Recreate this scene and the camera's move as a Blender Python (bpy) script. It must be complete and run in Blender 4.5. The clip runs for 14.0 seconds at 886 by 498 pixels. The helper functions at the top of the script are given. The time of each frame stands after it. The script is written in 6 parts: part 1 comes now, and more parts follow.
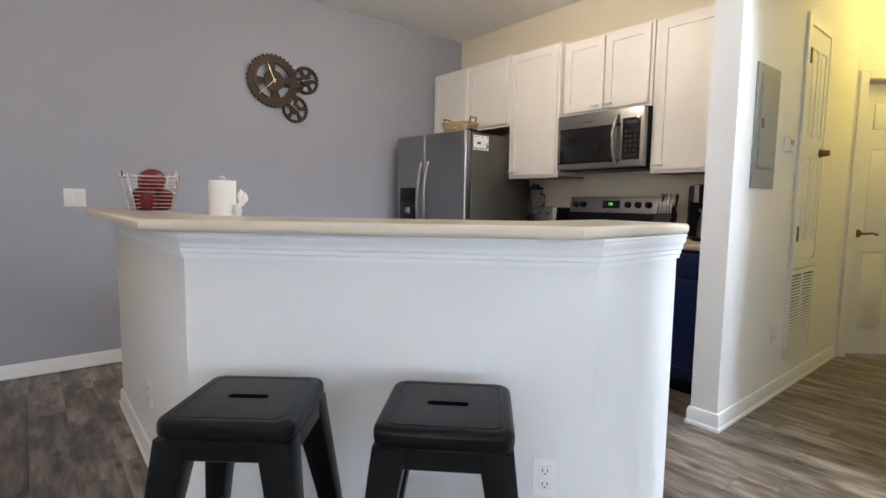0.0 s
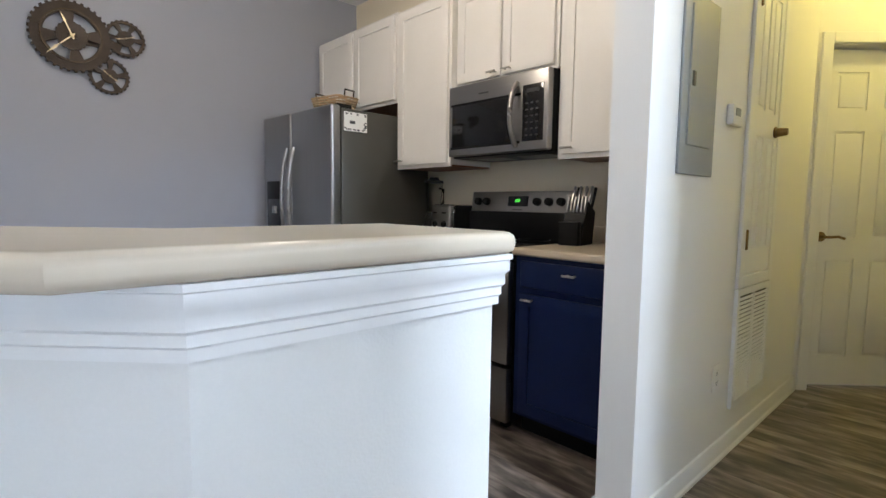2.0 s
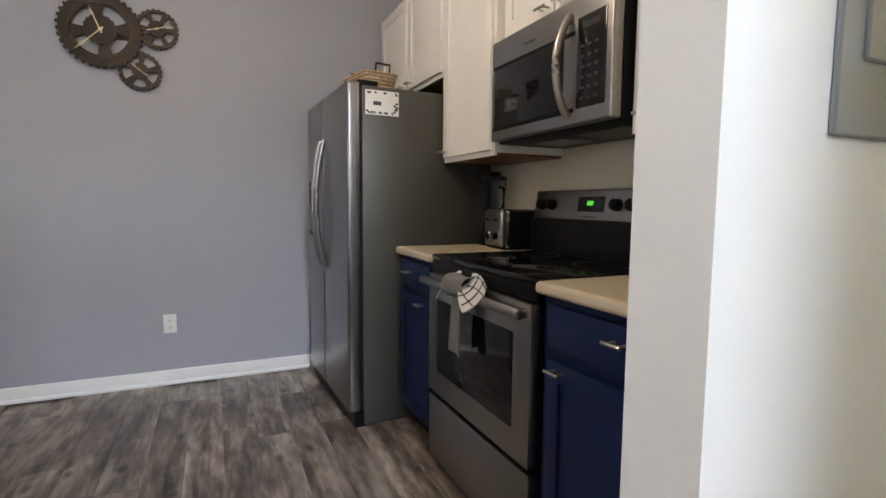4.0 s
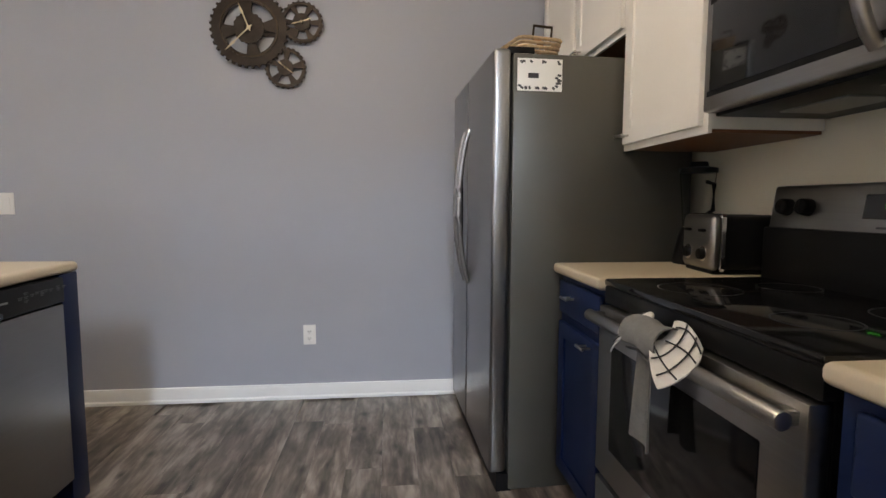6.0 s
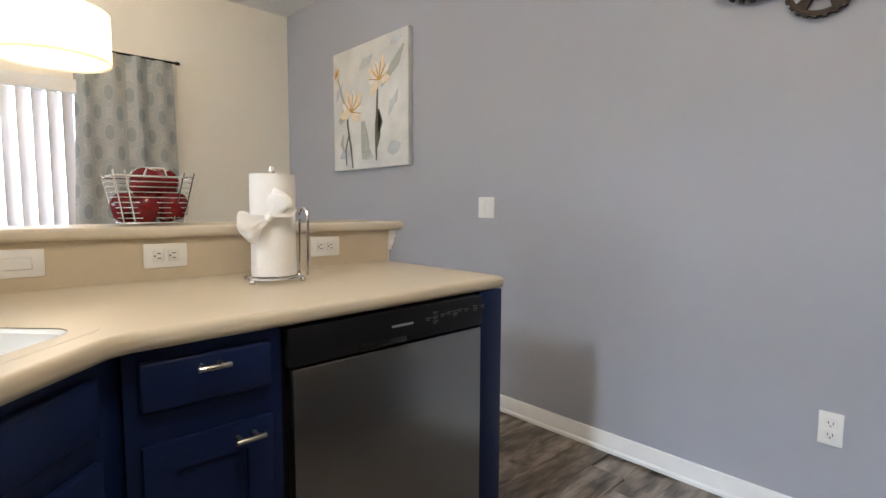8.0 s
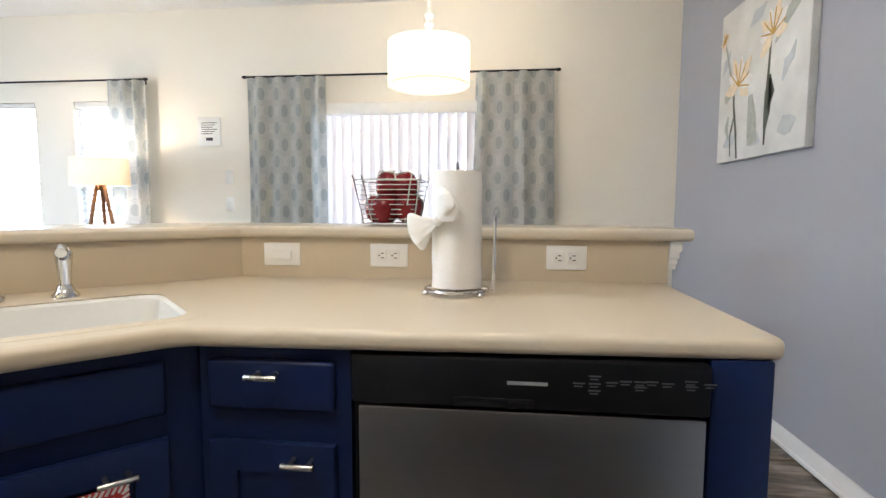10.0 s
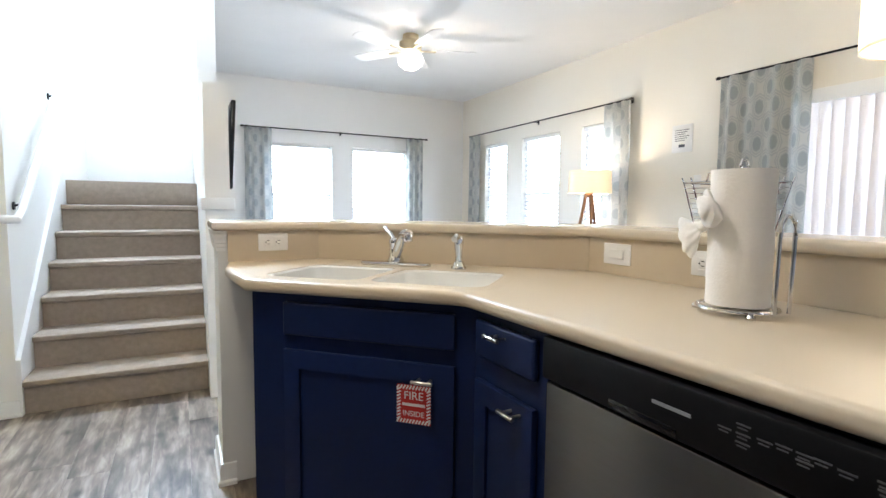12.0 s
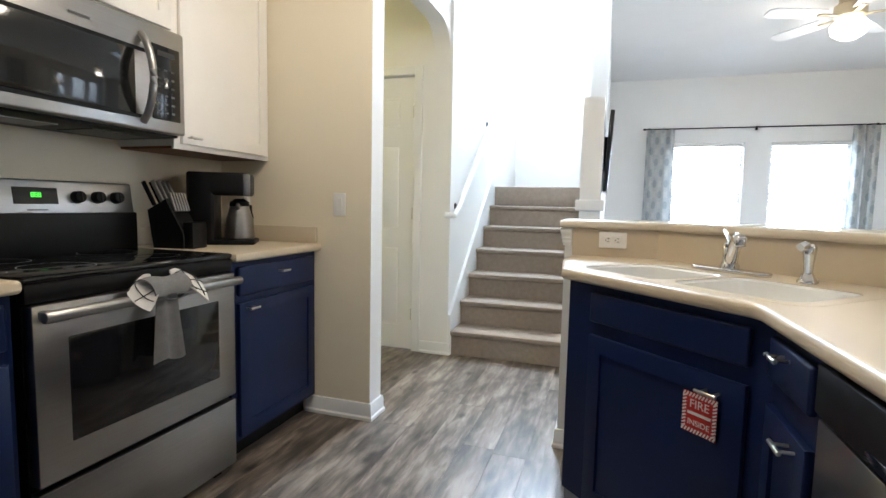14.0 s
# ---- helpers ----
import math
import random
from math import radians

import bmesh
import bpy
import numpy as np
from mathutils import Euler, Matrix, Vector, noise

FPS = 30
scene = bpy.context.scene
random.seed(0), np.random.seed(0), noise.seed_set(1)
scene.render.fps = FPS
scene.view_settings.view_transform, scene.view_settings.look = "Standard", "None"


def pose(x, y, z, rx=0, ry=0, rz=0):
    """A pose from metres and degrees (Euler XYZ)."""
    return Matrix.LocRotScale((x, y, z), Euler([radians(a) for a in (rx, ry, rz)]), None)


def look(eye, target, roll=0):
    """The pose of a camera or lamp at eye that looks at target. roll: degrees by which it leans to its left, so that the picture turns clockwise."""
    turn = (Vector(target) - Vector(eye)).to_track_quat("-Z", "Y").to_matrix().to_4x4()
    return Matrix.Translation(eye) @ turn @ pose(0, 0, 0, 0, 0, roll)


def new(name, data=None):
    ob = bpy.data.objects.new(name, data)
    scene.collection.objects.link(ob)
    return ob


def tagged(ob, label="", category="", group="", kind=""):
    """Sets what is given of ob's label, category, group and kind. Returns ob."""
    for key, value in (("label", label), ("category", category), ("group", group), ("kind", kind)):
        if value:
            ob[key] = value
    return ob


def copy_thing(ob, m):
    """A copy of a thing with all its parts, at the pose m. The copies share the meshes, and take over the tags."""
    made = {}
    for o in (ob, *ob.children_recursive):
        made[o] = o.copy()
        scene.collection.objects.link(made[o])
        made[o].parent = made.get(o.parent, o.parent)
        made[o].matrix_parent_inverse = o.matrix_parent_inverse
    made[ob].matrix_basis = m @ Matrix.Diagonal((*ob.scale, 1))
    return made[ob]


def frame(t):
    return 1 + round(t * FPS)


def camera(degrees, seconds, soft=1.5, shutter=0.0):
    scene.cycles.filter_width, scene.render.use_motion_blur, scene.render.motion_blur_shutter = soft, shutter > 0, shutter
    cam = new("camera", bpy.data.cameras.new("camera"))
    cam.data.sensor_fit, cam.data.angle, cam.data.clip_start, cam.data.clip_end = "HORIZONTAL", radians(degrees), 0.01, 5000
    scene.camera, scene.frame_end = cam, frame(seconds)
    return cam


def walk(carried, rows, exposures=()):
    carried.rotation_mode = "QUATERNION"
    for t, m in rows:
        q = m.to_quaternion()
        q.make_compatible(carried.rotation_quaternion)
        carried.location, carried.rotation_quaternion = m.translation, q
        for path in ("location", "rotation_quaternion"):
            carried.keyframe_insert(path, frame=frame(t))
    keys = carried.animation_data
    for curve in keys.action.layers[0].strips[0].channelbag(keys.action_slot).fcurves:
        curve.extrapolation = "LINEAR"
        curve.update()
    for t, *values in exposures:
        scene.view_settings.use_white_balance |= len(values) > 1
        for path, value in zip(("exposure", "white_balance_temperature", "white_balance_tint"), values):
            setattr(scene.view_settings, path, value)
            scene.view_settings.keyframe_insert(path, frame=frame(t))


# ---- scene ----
cam = camera(82.7, 14.0)
PATH = [
    (0, (0.54, 0.434, 1.122), (1.807, 1.972, 0.936), 0.8),
    (0.5, (0.803, 0.495, 1.114), (2.157, 1.957, 0.926), 0.9),
    (1, (1.066, 0.542, 1.112), (2.474, 1.952, 0.926), 0.9),
    (1.5, (1.32, 0.612, 1.115), (2.718, 2.031, 0.927), 0.8),
    (2, (1.603, 0.701, 1.107), (2.961, 2.16, 0.924), 0.7),
    (4.3, (2.692, 1.072, 1.126), (3.437, 2.919, 0.941), 0.4),
    (4.5, (2.733, 1.107, 1.129), (3.421, 2.976, 0.942), 0.3),
    (5, (2.801, 1.231, 1.13), (3.228, 3.176, 0.945), 0.1),
    (5.5, (2.827, 1.382, 1.126), (3.136, 3.35, 0.948), 0.3),
    (6, (2.818, 1.551, 1.124), (3.023, 3.533, 0.946), 0.2),
    (6.5, (2.808, 1.76, 1.126), (2.583, 3.739, 0.945), -0.1),
    (7, (2.733, 1.99, 1.124), (2.016, 3.848, 0.938), 0.2),
    (7.5, (2.678, 2.174, 1.121), (1.559, 3.823, 0.947), 0.3),
    (8, (2.651, 2.356, 1.12), (1.199, 3.721, 0.954), 0.2),
    (8.2, (2.652, 2.432, 1.122), (1.085, 3.664, 0.958), 0.1),
    (10.3, (2.484, 3.193, 1.123), (0.552, 2.7, 0.964), 0.2),
    (10.5, (2.463, 3.258, 1.118), (0.588, 2.58, 0.966), 0.2),
    (11, (2.417, 3.4, 1.12), (0.746, 2.31, 0.968), 0.5),
    (11.5, (2.384, 3.529, 1.12), (1.043, 2.053, 0.964), 0.8),
    (12, (2.321, 3.65, 1.123), (1.403, 1.88, 0.962), 0.6),
    (12.5, (2.264, 3.733, 1.125), (1.759, 1.805, 0.959), 0.9),
    (13, (2.186, 3.79, 1.123), (2.091, 1.8, 0.953), 1.0),
    (13.5, (2.101, 3.827, 1.12), (2.407, 1.858, 0.949), 1.1),
    (14, (2.018, 3.845, 1.119), (2.636, 1.951, 0.944), 1.2),
]
walk(cam, [(r[0], look(*r[1:])) for r in PATH], [(0.0, -0.14, 6300, 16), (2.0, -0.24, 6050, 14), (4.5, -0.25, 6600, 16), (8.0, 0.10, 6400, 13), (10.5, 0.36, 5950, 12), (14.0, 0.20, 6050, 11)])

# ---- world, lights ----
world = bpy.data.worlds.new("world")
scene.world = world
world.use_nodes = True
wn = world.node_tree.nodes
wl = world.node_tree.links
sky = wn.new("ShaderNodeTexSky")
sky.sky_type = "NISHITA"
sky.sun_disc = False
sky.sun_elevation = radians(50)
sky.sun_rotation = radians(200)
wl.new(sky.outputs[0], wn["Background"].inputs[0])
wn["Background"].inputs[1].default_value = 0.12


def area(name, m, sx, sy, watts, color=(1, 1, 1)):
    d = bpy.data.lights.new(name, "AREA")
    d.shape, d.size, d.size_y, d.energy, d.color = "RECTANGLE", sx, sy, watts, color
    ob = new(name, d)
    ob.matrix_world = m
    return ob


def bulb(name, p, watts, color, r=0.05):
    d = bpy.data.lights.new(name, "POINT")
    d.energy, d.color, d.shadow_soft_size = watts, color, r
    ob = new(name, d)
    ob.location = p
    return ob


sun_data = bpy.data.lights.new("sun", "SUN")
sun_data.energy, sun_data.angle, sun_data.color = 2.5, radians(0.5), (1.0, 0.95, 0.86)
sun = new("sun", sun_data)
sun.matrix_world = look((0, 0, 9), (0.6, 1.2, 0))
DAY = (0.72, 0.86, 1.0)
# daylight in the window openings
E, N, W, S, H = 4.06, 4.45, -1.56, -3.20, 2.75


def wy(y):
    return 3.4 + (y - 3.4) * 1.0205


PATIO = (wy(1.72), wy(2.98), 0.0, 1.945)
WIN_W = [(wy(-2.42), wy(-1.90)), (wy(-1.56), wy(-0.86)), (wy(-0.50), wy(0.10))]
WIN_S = [(0.48, 1.30), (-0.62, 0.20)]
for a, b in WIN_W:
    area("window_light_west", pose(W - 0.15, (a + b) / 2, 1.31, 90, 0, -90), b - a, 1.38, 22 * (b - a) / 0.6, DAY)
for a, b in WIN_S:
    area("window_light_south", pose((a + b) / 2, -3.35, 1.285, 90, 0, 0), b - a, 1.33, 40, DAY)
area("window_light_patio", pose(W - 0.15, (PATIO[0] + PATIO[1]) / 2, 0.97, 90, 0, -90), 1.26, 1.92, 48, DAY)
# stair opening is unseen, assumed and lit to brighten the stairwell
area("window_light_stair", pose(2.65, -2.41, 4.05, 90, 0, 0), 0.7, 1.1, 400, DAY)
# lamps of the place
bulb("pendant_bulb", (-0.40, 2.69, 1.93), 48, (1.0, 0.86, 0.65), 0.215)
bulb("fan_bulb", (0.354, -0.851, 2.37), 18, (1.0, 0.90, 0.76), 0.10)
bulb("floor_lamp_bulb", (-1.16, -0.02, 1.40), 24, (1.0, 0.82, 0.58))
# hall bulb has no visible fixture; added for the yellow light on the walls
bulb("hall_added_bulb", (5.25, 0.75, 2.55), 17, (1.0, 0.79, 0.20), 0.06)
bulb("kitchen_ceiling_bulb", (2.50, 2.60, 2.47), 32, (1.0, 0.86, 0.66), 0.14)


# ---- materials ----
def mat(name, color, rough=0.5, metal=0.0, vary=0.08, scale=6.0, bump=0.0, bscale=200.0, stretch=(1, 1, 1), coat=0.0, rvary=0.08, spec=0.5):
    m = bpy.data.materials.new(name)
    m.use_nodes = True
    n, l = m.node_tree.nodes, m.node_tree.links
    b = n["Principled BSDF"]
    b.inputs["Metallic"].default_value = metal
    b.inputs["Coat Weight"].default_value = coat
    b.inputs["Specular IOR Level"].default_value = spec
    co = n.new("ShaderNodeTexCoord")
    mp = n.new("ShaderNodeMapping")
    mp.inputs["Scale"].default_value = stretch
    l.new(co.outputs["Object"], mp.inputs["Vector"])
    big = n.new("ShaderNodeTexNoise")
    big.inputs["Scale"].default_value, big.inputs["Detail"].default_value = scale, 4
    l.new(mp.outputs[0], big.inputs["Vector"])
    fine = n.new("ShaderNodeTexNoise")
    fine.inputs["Scale"].default_value, fine.inputs["Detail"].default_value = bscale, 3
    l.new(mp.outputs[0], fine.inputs["Vector"])
    mixv = n.new("ShaderNodeMath")
    mixv.operation = "MULTIPLY_ADD"
    mixv.inputs[1].default_value, mixv.inputs[2].default_value = 0.35, 0.0
    l.new(fine.outputs["Fac"], mixv.inputs[0])
    add = n.new("ShaderNodeMath")
    add.operation = "MULTIPLY_ADD"
    add.inputs[1].default_value = 0.65
    l.new(big.outputs["Fac"], add.inputs[0])
    l.new(mixv.outputs[0], add.inputs[2])
    ramp = n.new("ShaderNodeValToRGB")
    c = Vector(color)
    lo, hi = c * (1 - vary), c * (1 + vary)
    ramp.color_ramp.elements[0].position, ramp.color_ramp.elements[1].position = 0.3, 0.7
    ramp.color_ramp.elements[0].color = (*lo, 1)
    ramp.color_ramp.elements[1].color = (min(hi[0], 1), min(hi[1], 1), min(hi[2], 1), 1)
    l.new(add.outputs[0], ramp.inputs[0])
    l.new(ramp.outputs[0], b.inputs["Base Color"])
    rr = n.new("ShaderNodeMapRange")
    rr.inputs["To Min"].default_value, rr.inputs["To Max"].default_value = max(rough - rvary, 0.02), min(rough + rvary, 1)
    l.new(big.outputs["Fac"], rr.inputs["Value"])
    l.new(rr.outputs[0], b.inputs["Roughness"])
    if bump:
        bp = n.new("ShaderNodeBump")
        bp.inputs["Strength"].default_value, bp.inputs["Distance"].default_value = bump, 0.002
        l.new(fine.outputs["Fac"], bp.inputs["Height"])
        l.new(bp.outputs[0], b.inputs["Normal"])
    return m


def glow(name, color, strength):
    m = bpy.data.materials.new(name)
    m.use_nodes = True
    b = m.node_tree.nodes["Principled BSDF"]
    b.inputs["Base Color"].default_value = (*color, 1)
    b.inputs["Emission Color"].default_value = (*color, 1)
    b.inputs["Emission Strength"].default_value = strength
    return m


def glass(name, color=(1, 1, 1), rough=0.02):
    m = bpy.data.materials.new(name)
    m.use_nodes = True
    b = m.node_tree.nodes["Principled BSDF"]
    b.inputs["Base Color"].default_value = (*color, 1)
    b.inputs["Transmission Weight"].default_value = 1
    b.inputs["Roughness"].default_value = rough
    b.inputs["IOR"].default_value = 1.2
    return m


def translucent(m, weight):
    m.node_tree.nodes["Principled BSDF"].inputs["Transmission Weight"].default_value = 0
    n, l = m.node_tree.nodes, m.node_tree.links
    t = n.new("ShaderNodeBsdfTranslucent")
    src = n["Principled BSDF"].inputs["Base Color"].links[0].from_socket
    l.new(src, t.inputs["Color"])
    mx = n.new("ShaderNodeMixShader")
    mx.inputs[0].default_value = weight
    l.new(n["Principled BSDF"].outputs[0], mx.inputs[1])
    l.new(t.outputs[0], mx.inputs[2])
    l.new(mx.outputs[0], n["Material Output"].inputs["Surface"])
    return m


def plank_material():
    m = bpy.data.materials.new("plank")
    m.use_nodes = True
    n, l = m.node_tree.nodes, m.node_tree.links
    b = n["Principled BSDF"]
    co = n.new("ShaderNodeTexCoord")
    oi = n.new("ShaderNodeObjectInfo")
    geo = n.new("ShaderNodeNewGeometry")
    radd = n.new("ShaderNodeMath")
    l.new(oi.outputs["Random"], radd.inputs[0])
    l.new(geo.outputs["Random Per Island"], radd.inputs[1])
    off = n.new("ShaderNodeVectorMath")
    off.operation = "SCALE"
    off.inputs[0].default_value = (17.0, 31.0, 5.0)
    l.new(radd.outputs[0], off.inputs["Scale"])
    mp = n.new("ShaderNodeMapping")
    mp.inputs["Scale"].default_value = (1.0, 0.17, 1.0)
    va = n.new("ShaderNodeVectorMath")
    l.new(co.outputs["Object"], va.inputs[0])
    l.new(off.outputs[0], va.inputs[1])
    l.new(va.outputs[0], mp.inputs["Vector"])
    grain = n.new("ShaderNodeTexNoise")
    grain.inputs["Scale"].default_value, grain.inputs["Detail"].default_value, grain.inputs["Distortion"].default_value = 42, 6, 0.6
    l.new(mp.outputs[0], grain.inputs["Vector"])
    mp2 = n.new("ShaderNodeMapping")
    mp2.inputs["Scale"].default_value = (1.0, 0.35, 1.0)
    l.new(va.outputs[0], mp2.inputs["Vector"])
    blot = n.new("ShaderNodeTexNoise")
    blot.inputs["Scale"].default_value, blot.inputs["Detail"].default_value = 11, 5
    l.new(mp2.outputs[0], blot.inputs["Vector"])
    mp3 = n.new("ShaderNodeMapping")
    mp3.inputs["Scale"].default_value = (1.0, 0.14, 1.0)
    l.new(va.outputs[0], mp3.inputs["Vector"])
    strip = n.new("ShaderNodeTexNoise")
    strip.inputs["Scale"].default_value, strip.inputs["Detail"].default_value = 15, 2
    l.new(mp3.outputs[0], strip.inputs["Vector"])
    mixg = n.new("ShaderNodeMath")
    mixg.operation = "MULTIPLY_ADD"
    mixg.inputs[1].default_value = 0.42
    half = n.new("ShaderNodeMath")
    half.operation = "MULTIPLY"
    half.inputs[1].default_value = 0.58
    l.new(strip.outputs["Fac"], half.inputs[0])
    l.new(grain.outputs["Fac"], mixg.inputs[0])
    l.new(half.outputs[0], mixg.inputs[2])
    r1 = n.new("ShaderNodeValToRGB")
    e = r1.color_ramp.elements
    e[0].position, e[0].color = 0.34, (0.048, 0.034, 0.025, 1)
    e[1].position, e[1].color = 0.64, (0.42, 0.345, 0.275, 1)
    x = e.new(0.48)
    x.color = (0.19, 0.145, 0.112, 1)
    l.new(mixg.outputs[0], r1.inputs[0])
    r2 = n.new("ShaderNodeValToRGB")
    e = r2.color_ramp.elements
    e[0].position, e[0].color = 0.34, (0.26, 0.23, 0.21, 1)
    e[1].position, e[1].color = 0.52, (1.05, 1.05, 1.05, 1)
    l.new(blot.outputs["Fac"], r2.inputs[0])
    mul0 = n.new("ShaderNodeMix")
    mul0.data_type, mul0.blend_type = "RGBA", "MULTIPLY"
    mul0.inputs["Factor"].default_value = 0.75
    l.new(r1.outputs[0], mul0.inputs["A"])
    l.new(r2.outputs[0], mul0.inputs["B"])
    mp4 = n.new("ShaderNodeMapping")
    mp4.inputs["Scale"].default_value = (8.0, 4.2, 1.0)
    l.new(va.outputs[0], mp4.inputs["Vector"])
    knot = n.new("ShaderNodeTexVoronoi")
    knot.inputs["Scale"].default_value = 1.0
    l.new(mp4.outputs[0], knot.inputs["Vector"])
    kd = n.new("ShaderNodeMath")
    kd.operation = "MULTIPLY_ADD"
    kd.inputs[1].default_value = 0.22
    l.new(blot.outputs["Fac"], kd.inputs[0])
    l.new(knot.outputs["Distance"], kd.inputs[2])
    r3 = n.new("ShaderNodeValToRGB")
    e = r3.color_ramp.elements
    e[0].position, e[0].color = 0.17, (0.10, 0.08, 0.07, 1)
    e[1].position, e[1].color = 0.33, (1, 1, 1, 1)
    l.new(kd.outputs[0], r3.inputs[0])
    mul = n.new("ShaderNodeMix")
    mul.data_type, mul.blend_type = "RGBA", "MULTIPLY"
    mul.inputs["Factor"].default_value = 0.9
    l.new(mul0.outputs["Result"], mul.inputs["A"])
    l.new(r3.outputs[0], mul.inputs["B"])
    hs = n.new("ShaderNodeHueSaturation")
    hs.inputs["Saturation"].default_value = 0.86
    mr = n.new("ShaderNodeMapRange")
    mr.inputs["To Min"].default_value, mr.inputs["To Max"].default_value = 0.64, 1.02
    fr = n.new("ShaderNodeMath")
    fr.operation = "FRACT"
    l.new(radd.outputs[0], fr.inputs[0])
    l.new(fr.outputs[0], mr.inputs["Value"])
    l.new(mr.outputs[0], hs.inputs["Value"])
    l.new(mul.outputs["Result"], hs.inputs["Color"])
    l.new(hs.outputs[0], b.inputs["Base Color"])
    rr = n.new("ShaderNodeMapRange")
    rr.inputs["To Min"].default_value, rr.inputs["To Max"].default_value = 0.24, 0.40
    l.new(grain.outputs["Fac"], rr.inputs["Value"])
    l.new(rr.outputs[0], b.inputs["Roughness"])
    bp = n.new("ShaderNodeBump")
    bp.inputs["Strength"].default_value, bp.inputs["Distance"].default_value = 0.25, 0.001
    l.new(grain.outputs["Fac"], bp.inputs["Height"])
    l.new(bp.outputs[0], b.inputs["Normal"])
    return m


PLANK = plank_material()
BLUEWALL = mat("blue_grey_paint", (0.375, 0.385, 0.43), 0.55, vary=0.03, scale=1.5, bump=0.12, bscale=260)
CREAM = mat("cream_paint", (0.81, 0.735, 0.58), 0.6, vary=0.025, scale=1.5, bump=0.12, bscale=260)
LIVING = mat("pale_cream_paint", (0.82, 0.775, 0.68), 0.6, vary=0.025, scale=1.5, bump=0.12, bscale=260)
WHITEWALL = mat("warm_white_paint", (0.83, 0.82, 0.79), 0.6, vary=0.025, scale=1.5, bump=0.15, bscale=240)
BARWALL = mat("white_bar_paint", (0.76, 0.76, 0.74), 0.55, vary=0.03, scale=3, bump=0.2, bscale=220)
TRIM = mat("white_trim_paint", (0.82, 0.82, 0.81), 0.32, vary=0.02, scale=8)
CEIL = mat("ceiling_paint", (0.84, 0.84, 0.83), 0.8, vary=0.03, scale=2, bump=0.4, bscale=120)
CABWHITE = mat("cream_white_cabinet_paint", (0.85, 0.82, 0.765), 0.38, vary=0.025, scale=5, bump=0.05, bscale=90)
CABBLUE = mat("navy_cabinet_paint", (0.005, 0.0135, 0.060), 0.40, vary=0.15, scale=4, bump=0.06, bscale=80, spec=0.28)
CABEND = mat("grey_end_panel", (0.42, 0.42, 0.43), 0.4, vary=0.05, scale=4)
WOODUNDER = mat("stained_wood_underside", (0.17, 0.065, 0.022), 0.5, vary=0.25, scale=8, stretch=(6, 1, 1))
LAMINATE = mat("beige_laminate", (0.60, 0.505, 0.37), 0.34, vary=0.015, scale=3, bscale=420, rvary=0.0, spec=0.5)
# counter laminate again, paled so its colour carries the window daylight
BARTOP = mat("daylit_bar_laminate", (0.63, 0.55, 0.435), 0.26, vary=0.015, scale=3, bscale=420, rvary=0.0, coat=0.15)
SINKM = mat("white_sink_composite", (0.82, 0.81, 0.77), 0.18, vary=0.03, scale=6)
STEEL = mat("brushed_steel", (0.35, 0.34, 0.33), 0.32, 1.0, vary=0.05, scale=3, bump=0.02, bscale=12, stretch=(1, 1, 40), rvary=0.03)
DWSTEEL = mat("dark_brushed_steel", (0.27, 0.26, 0.25), 0.30, 1.0, vary=0.03, scale=2, bscale=8, stretch=(1, 1, 30), rvary=0.02)
STEELV = mat("fridge_steel", (0.32, 0.32, 0.325), 0.31, 1.0, vary=0.05, scale=2, bump=0.02, bscale=12, stretch=(40, 40, 1), rvary=0.03)
DARKSTEEL = mat("slate_fridge_side", (0.082, 0.079, 0.068), 0.42, 0.3, vary=0.07, scale=3, bump=0.15, bscale=300)
CHROME = mat("chrome", (0.72, 0.72, 0.73), 0.10, 1.0, vary=0.03, scale=8)
NICKEL = mat("satin_nickel", (0.62, 0.60, 0.56), 0.28, 1.0, vary=0.05, scale=8)
BLACKGLOSS = mat("black_glass", (0.008, 0.008, 0.009), 0.06, vary=0.1, scale=4)
BLACKPL = mat("black_plastic", (0.005, 0.005, 0.0055), 0.42, vary=0.15, scale=10, spec=0.18)
BLACKMETAL = mat("black_painted_metal", (0.003, 0.003, 0.0033), 0.33, 0.0, spec=0.22, vary=0.2, scale=14, bump=0.05, bscale=300)
GREYPL = mat("grey_panel_paint", (0.27, 0.28, 0.28), 0.45, vary=0.05, scale=6)
WHITEPL = mat("white_plastic", (0.80, 0.79, 0.76), 0.35, vary=0.02, scale=10)
SLOT = mat("dark_slot", (0.03, 0.028, 0.025), 0.6)
BRONZE = mat("aged_bronze", (0.055, 0.037, 0.021), 0.42, 0.7, vary=0.35, scale=16, bump=0.2, bscale=120)
GEAR = mat("dark_gear_metal", (0.034, 0.024, 0.017), 0.48, 0.6, vary=0.45, scale=18, bump=0.3, bscale=140)
GOLD = mat("pale_gold", (0.58, 0.49, 0.33), 0.40, 0.8, vary=0.08, scale=20)
BRASS = mat("antique_brass", (0.22, 0.145, 0.06), 0.35, 0.9, vary=0.2, scale=20)
PAPER = mat("paper_towel", (0.86, 0.83, 0.78), 0.9, vary=0.03, scale=20, bump=0.5, bscale=150)
APPLE = mat("red_apple_skin", (0.15, 0.006, 0.009), 0.2, vary=0.55, scale=14)
STEM = mat("apple_stem", (0.09, 0.05, 0.02), 0.7)
CARPET = mat("beige_carpet", (0.31, 0.25, 0.20), 0.95, vary=0.16, scale=30, bump=0.9, bscale=260)
WICKER = mat("wicker", (0.44, 0.32, 0.19), 0.7, vary=0.4, scale=60, bump=0.4, bscale=180)
BREAD = mat("orange_wrapped_snacks", (0.55, 0.22, 0.06), 0.5, vary=0.4, scale=25)
